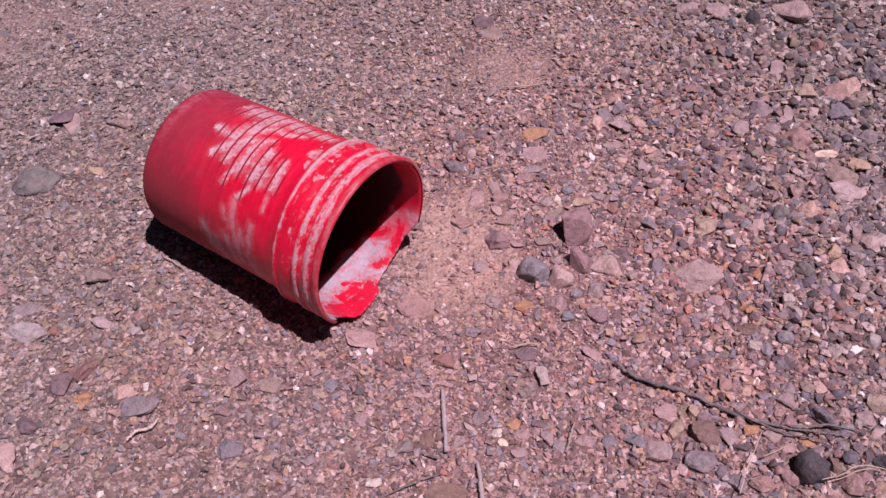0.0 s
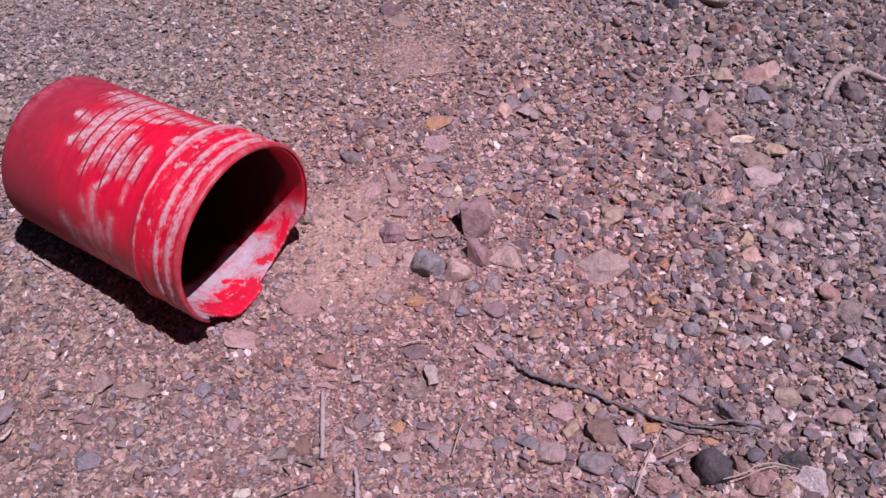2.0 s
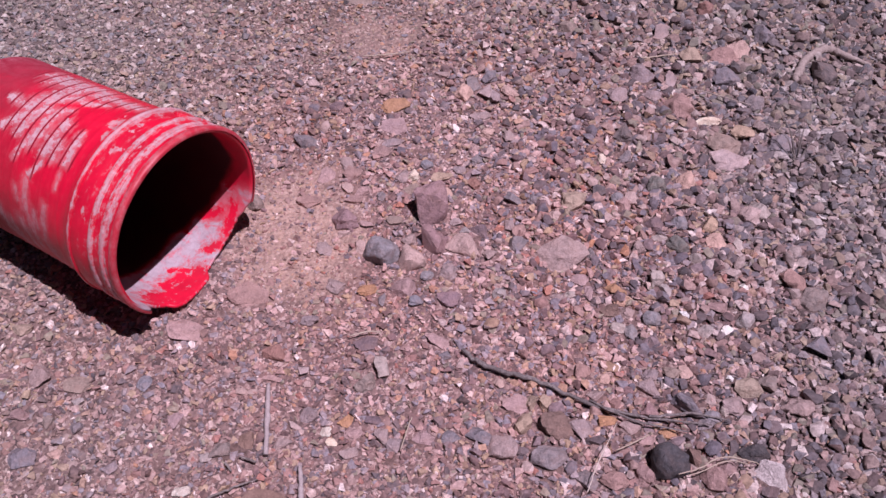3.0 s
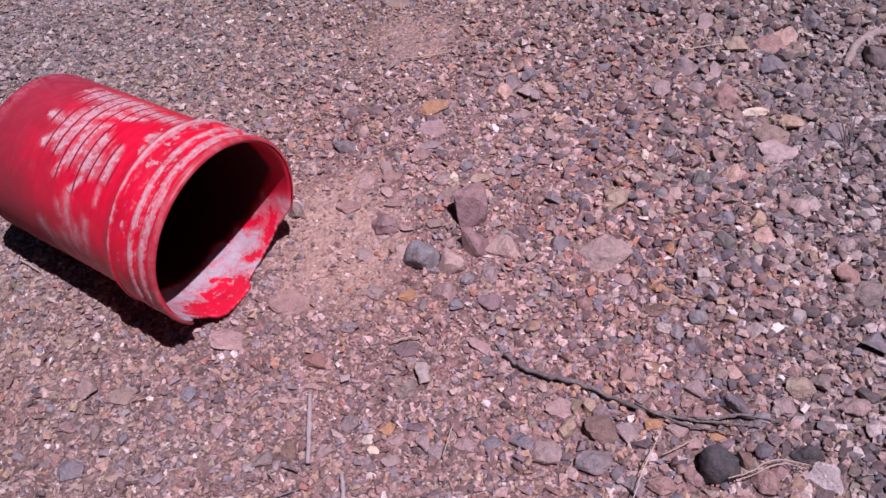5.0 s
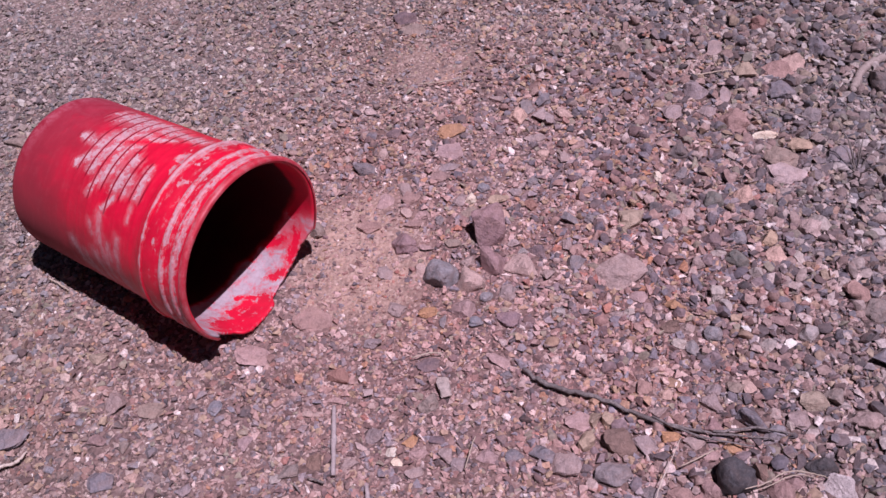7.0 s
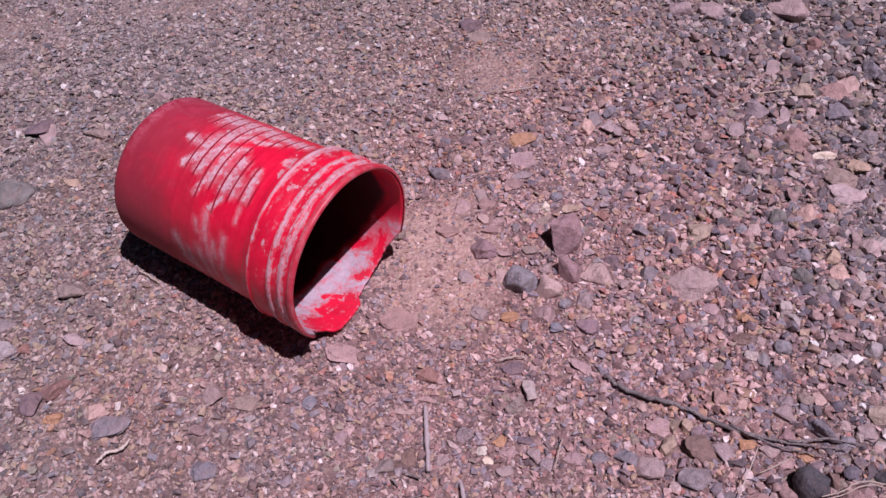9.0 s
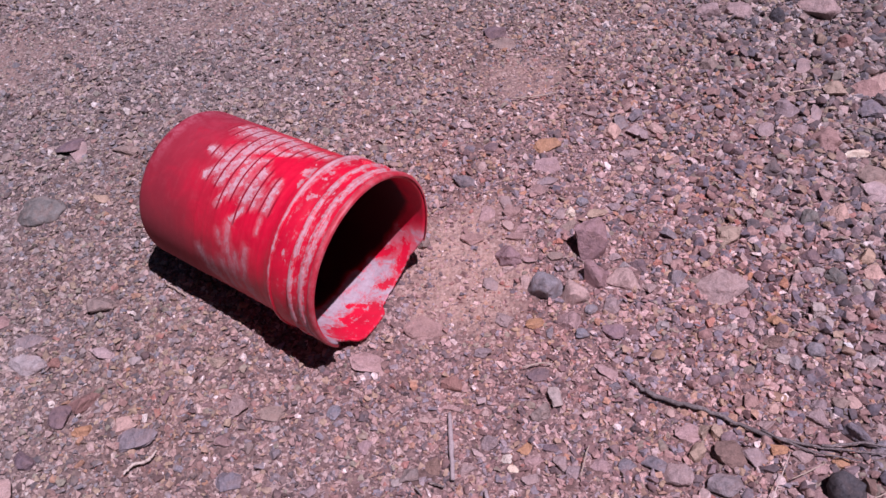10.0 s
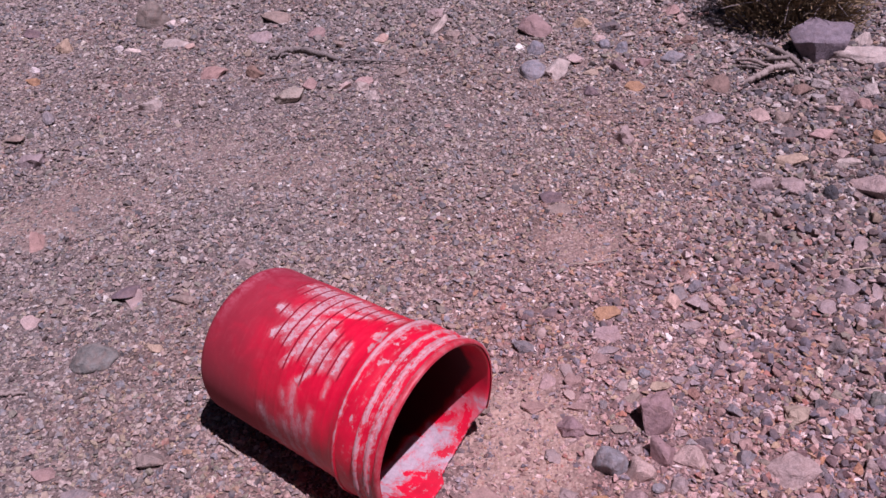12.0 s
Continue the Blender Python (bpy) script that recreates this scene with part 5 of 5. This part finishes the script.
# ---- the dry bush ----
def make_bush():
    rng = random.Random(40)
    bush = new("dry_bush")
    bush.location = (0.83, 2.79, 0)
    tagged(bush, "low dry desert bush with grey stems and olive straw", "bush")
    for k in range(60):
        a = rng.uniform(0, 2 * math.pi)
        reach, rise = rng.uniform(0.08, 0.22), rng.uniform(0.1, 0.3)
        p0 = Vector((rng.gauss(0, 0.04), rng.gauss(0, 0.03), 0.0))
        p1 = p0 + Vector((math.cos(a) * reach * 0.5, math.sin(a) * reach * 0.4, rise * 0.7))
        p2 = p1 + Vector((math.cos(a + rng.gauss(0, 0.5)) * reach * 0.6, math.sin(a + rng.gauss(0, 0.5)) * reach * 0.45, rise * rng.uniform(-0.3, 0.5)))
        part("stem", tube([p0, p1, p2], [rng.uniform(0.003, 0.005), 0.0026, 0.0009], 5, 0.2, k), GREY_WOOD if k % 3 else STRAW, bush)
    leaves = bmesh.new()
    for _ in range(8500):
        a, reach = rng.uniform(0, 2 * math.pi), 0.2 * rng.random() ** 0.6
        c = Vector((math.cos(a) * reach, math.sin(a) * reach * 0.75, rng.uniform(0.1, 0.34) if rng.random() < 0.6 else rng.uniform(0.0, 0.12)))
        way = Vector((math.cos(a) + rng.gauss(0, 0.5), math.sin(a) + rng.gauss(0, 0.5), rng.uniform(0.1, 1.4))).normalized()
        side = way.cross(Vector((rng.gauss(0, 1), rng.gauss(0, 1), rng.gauss(0, 1)))).normalized()
        length, width = rng.uniform(0.015, 0.05), rng.uniform(0.0008, 0.0022)
        vs = [leaves.verts.new(c + q) for q in (side * width, way * length * 0.6 + side * width * 0.8, way * length, way * length * 0.6 - side * width * 0.8, -side * width)]
        leaves.faces.new(vs)
    part("crown", leaves, LEAF, bush, "tangle of thin olive and brown dry blades", smooth=False)
    return bush


make_bush()
for k, (thick, wood, pts) in enumerate((
        (0.0074, PALE_WOOD, [(0.606, 2.412, 0), (0.637, 2.417, 0.012), (0.667, 2.429, 0.022), (0.694, 2.444, 0.03), (0.722, 2.452, 0.03), (0.754, 2.471, 0.02)]),
        (0.0046, PALE_WOOD, [(0.623, 2.536, 0.006), (0.644, 2.519, 0.016), (0.662, 2.497, 0.024), (0.68, 2.47, 0.028), (0.704, 2.46, 0.026)]),
        (0.0056, DULL_WOOD, [(0.695, 2.579, 0.03), (0.715, 2.536, 0.04), (0.735, 2.496, 0.045), (0.761, 2.483, 0.03), (0.786, 2.461, 0.01)]),
        (0.005, DULL_WOOD, [(0.685, 2.504, 0.02), (0.703, 2.487, 0.035), (0.729, 2.48, 0.04), (0.755, 2.492, 0.04)]),
        (0.0034, DULL_WOOD, [(0.621, 2.508, 0), (0.637, 2.492, 0.01), (0.657, 2.477, 0.016), (0.673, 2.457, 0.02)]),
        (0.0036, DULL_WOOD, [(0.67, 2.603, 0.01), (0.68, 2.543, 0.025), (0.699, 2.5, 0.035), (0.737, 2.487, 0.035)]),
        (0.0024, GREY_WOOD, [(0.632, 2.522, 0.003), (0.654, 2.493, 0.016), (0.676, 2.465, 0.024)]),
        (0.0042, DULL_WOOD, [(0.705, 2.468, 0.012), (0.731, 2.459, 0.02), (0.76, 2.464, 0.012), (0.769, 2.445, 0.004)]),
        (0.0022, GREY_WOOD, [(0.615, 2.382, 0), (0.642, 2.377, 0.006), (0.667, 2.387, 0.002)]),
        (0.0038, DULL_WOOD, [(0.713, 2.582, 0.02), (0.72, 2.513, 0.035), (0.747, 2.48, 0.025), (0.776, 2.473, 0.012)]))):
    radii = [thick * (0.45 + 0.75 * math.sin(math.pi * (0.12 + 0.7 * i / (len(pts) - 1)))) for i in range(len(pts))]
    stick("root", pts, radii, wood, "bare weathered grey root beside the dry bush", "root", 60 + k, 0.004, 0.2, 0.3)
# a sprig of dark stems among the stones
sprig = new("sprig")
sprig.location = (0.9, 1.36, level(0.9, 1.36))
tagged(sprig, "small dark dry sprig of thin stems among stones", "plant")
for k in range(9):
    rng = random.Random(90 + k)
    a = rng.uniform(0, 6.28)
    tip = Vector((math.cos(a) * 0.05, math.sin(a) * 0.07, rng.uniform(0.03, 0.08)))
    part("stem", tube([(0, 0, 0), tip * 0.5 + Vector((0, 0, 0.015)), tip], [0.0014, 0.001, 0.0005], 5, 0.2, k), GREY_WOOD, sprig)


# ---- the gravel between the stones ----
scatter("gravel", "angular mauve, rose and grey pebbles strewn over dirt", 25000, (0.0075, 0.021), 1.8, hull_shapes(40, 8, 3), 21, lambda c: 0.38 + 0.55 * c, GRAVEL)
scatter("grit", "fine pinkish grit and rock chips on dirt", 28000, (0.004, 0.0118), 1.1, hull_shapes(24, 6, 4), 22, lambda c: 0.68 - 0.1 * c, GRAVEL)
scatter("coarse_gravel", "coarse broken slate grey and mauve gravel stones", 11000, (0.011, 0.027), 2.0, hull_shapes(40, 17, 5), 23, lambda c: max(0.02, (c - 0.5) * 2.1), COARSE, worn=radians(42))
scatter("outer_gravel", "sparse grey and rose gravel on the wider flat", 900, (0.012, 0.045), 2.2, hull_shapes(24, 6, 6), 24, lambda c: 1.0, GRAVEL, (-5, 5, -3.5, 7.5), lambda x, y: 0.0 if spread(x, y) > 0.1 else max(0.0, 1 - math.hypot(x, y - 1.8) / 5.2))
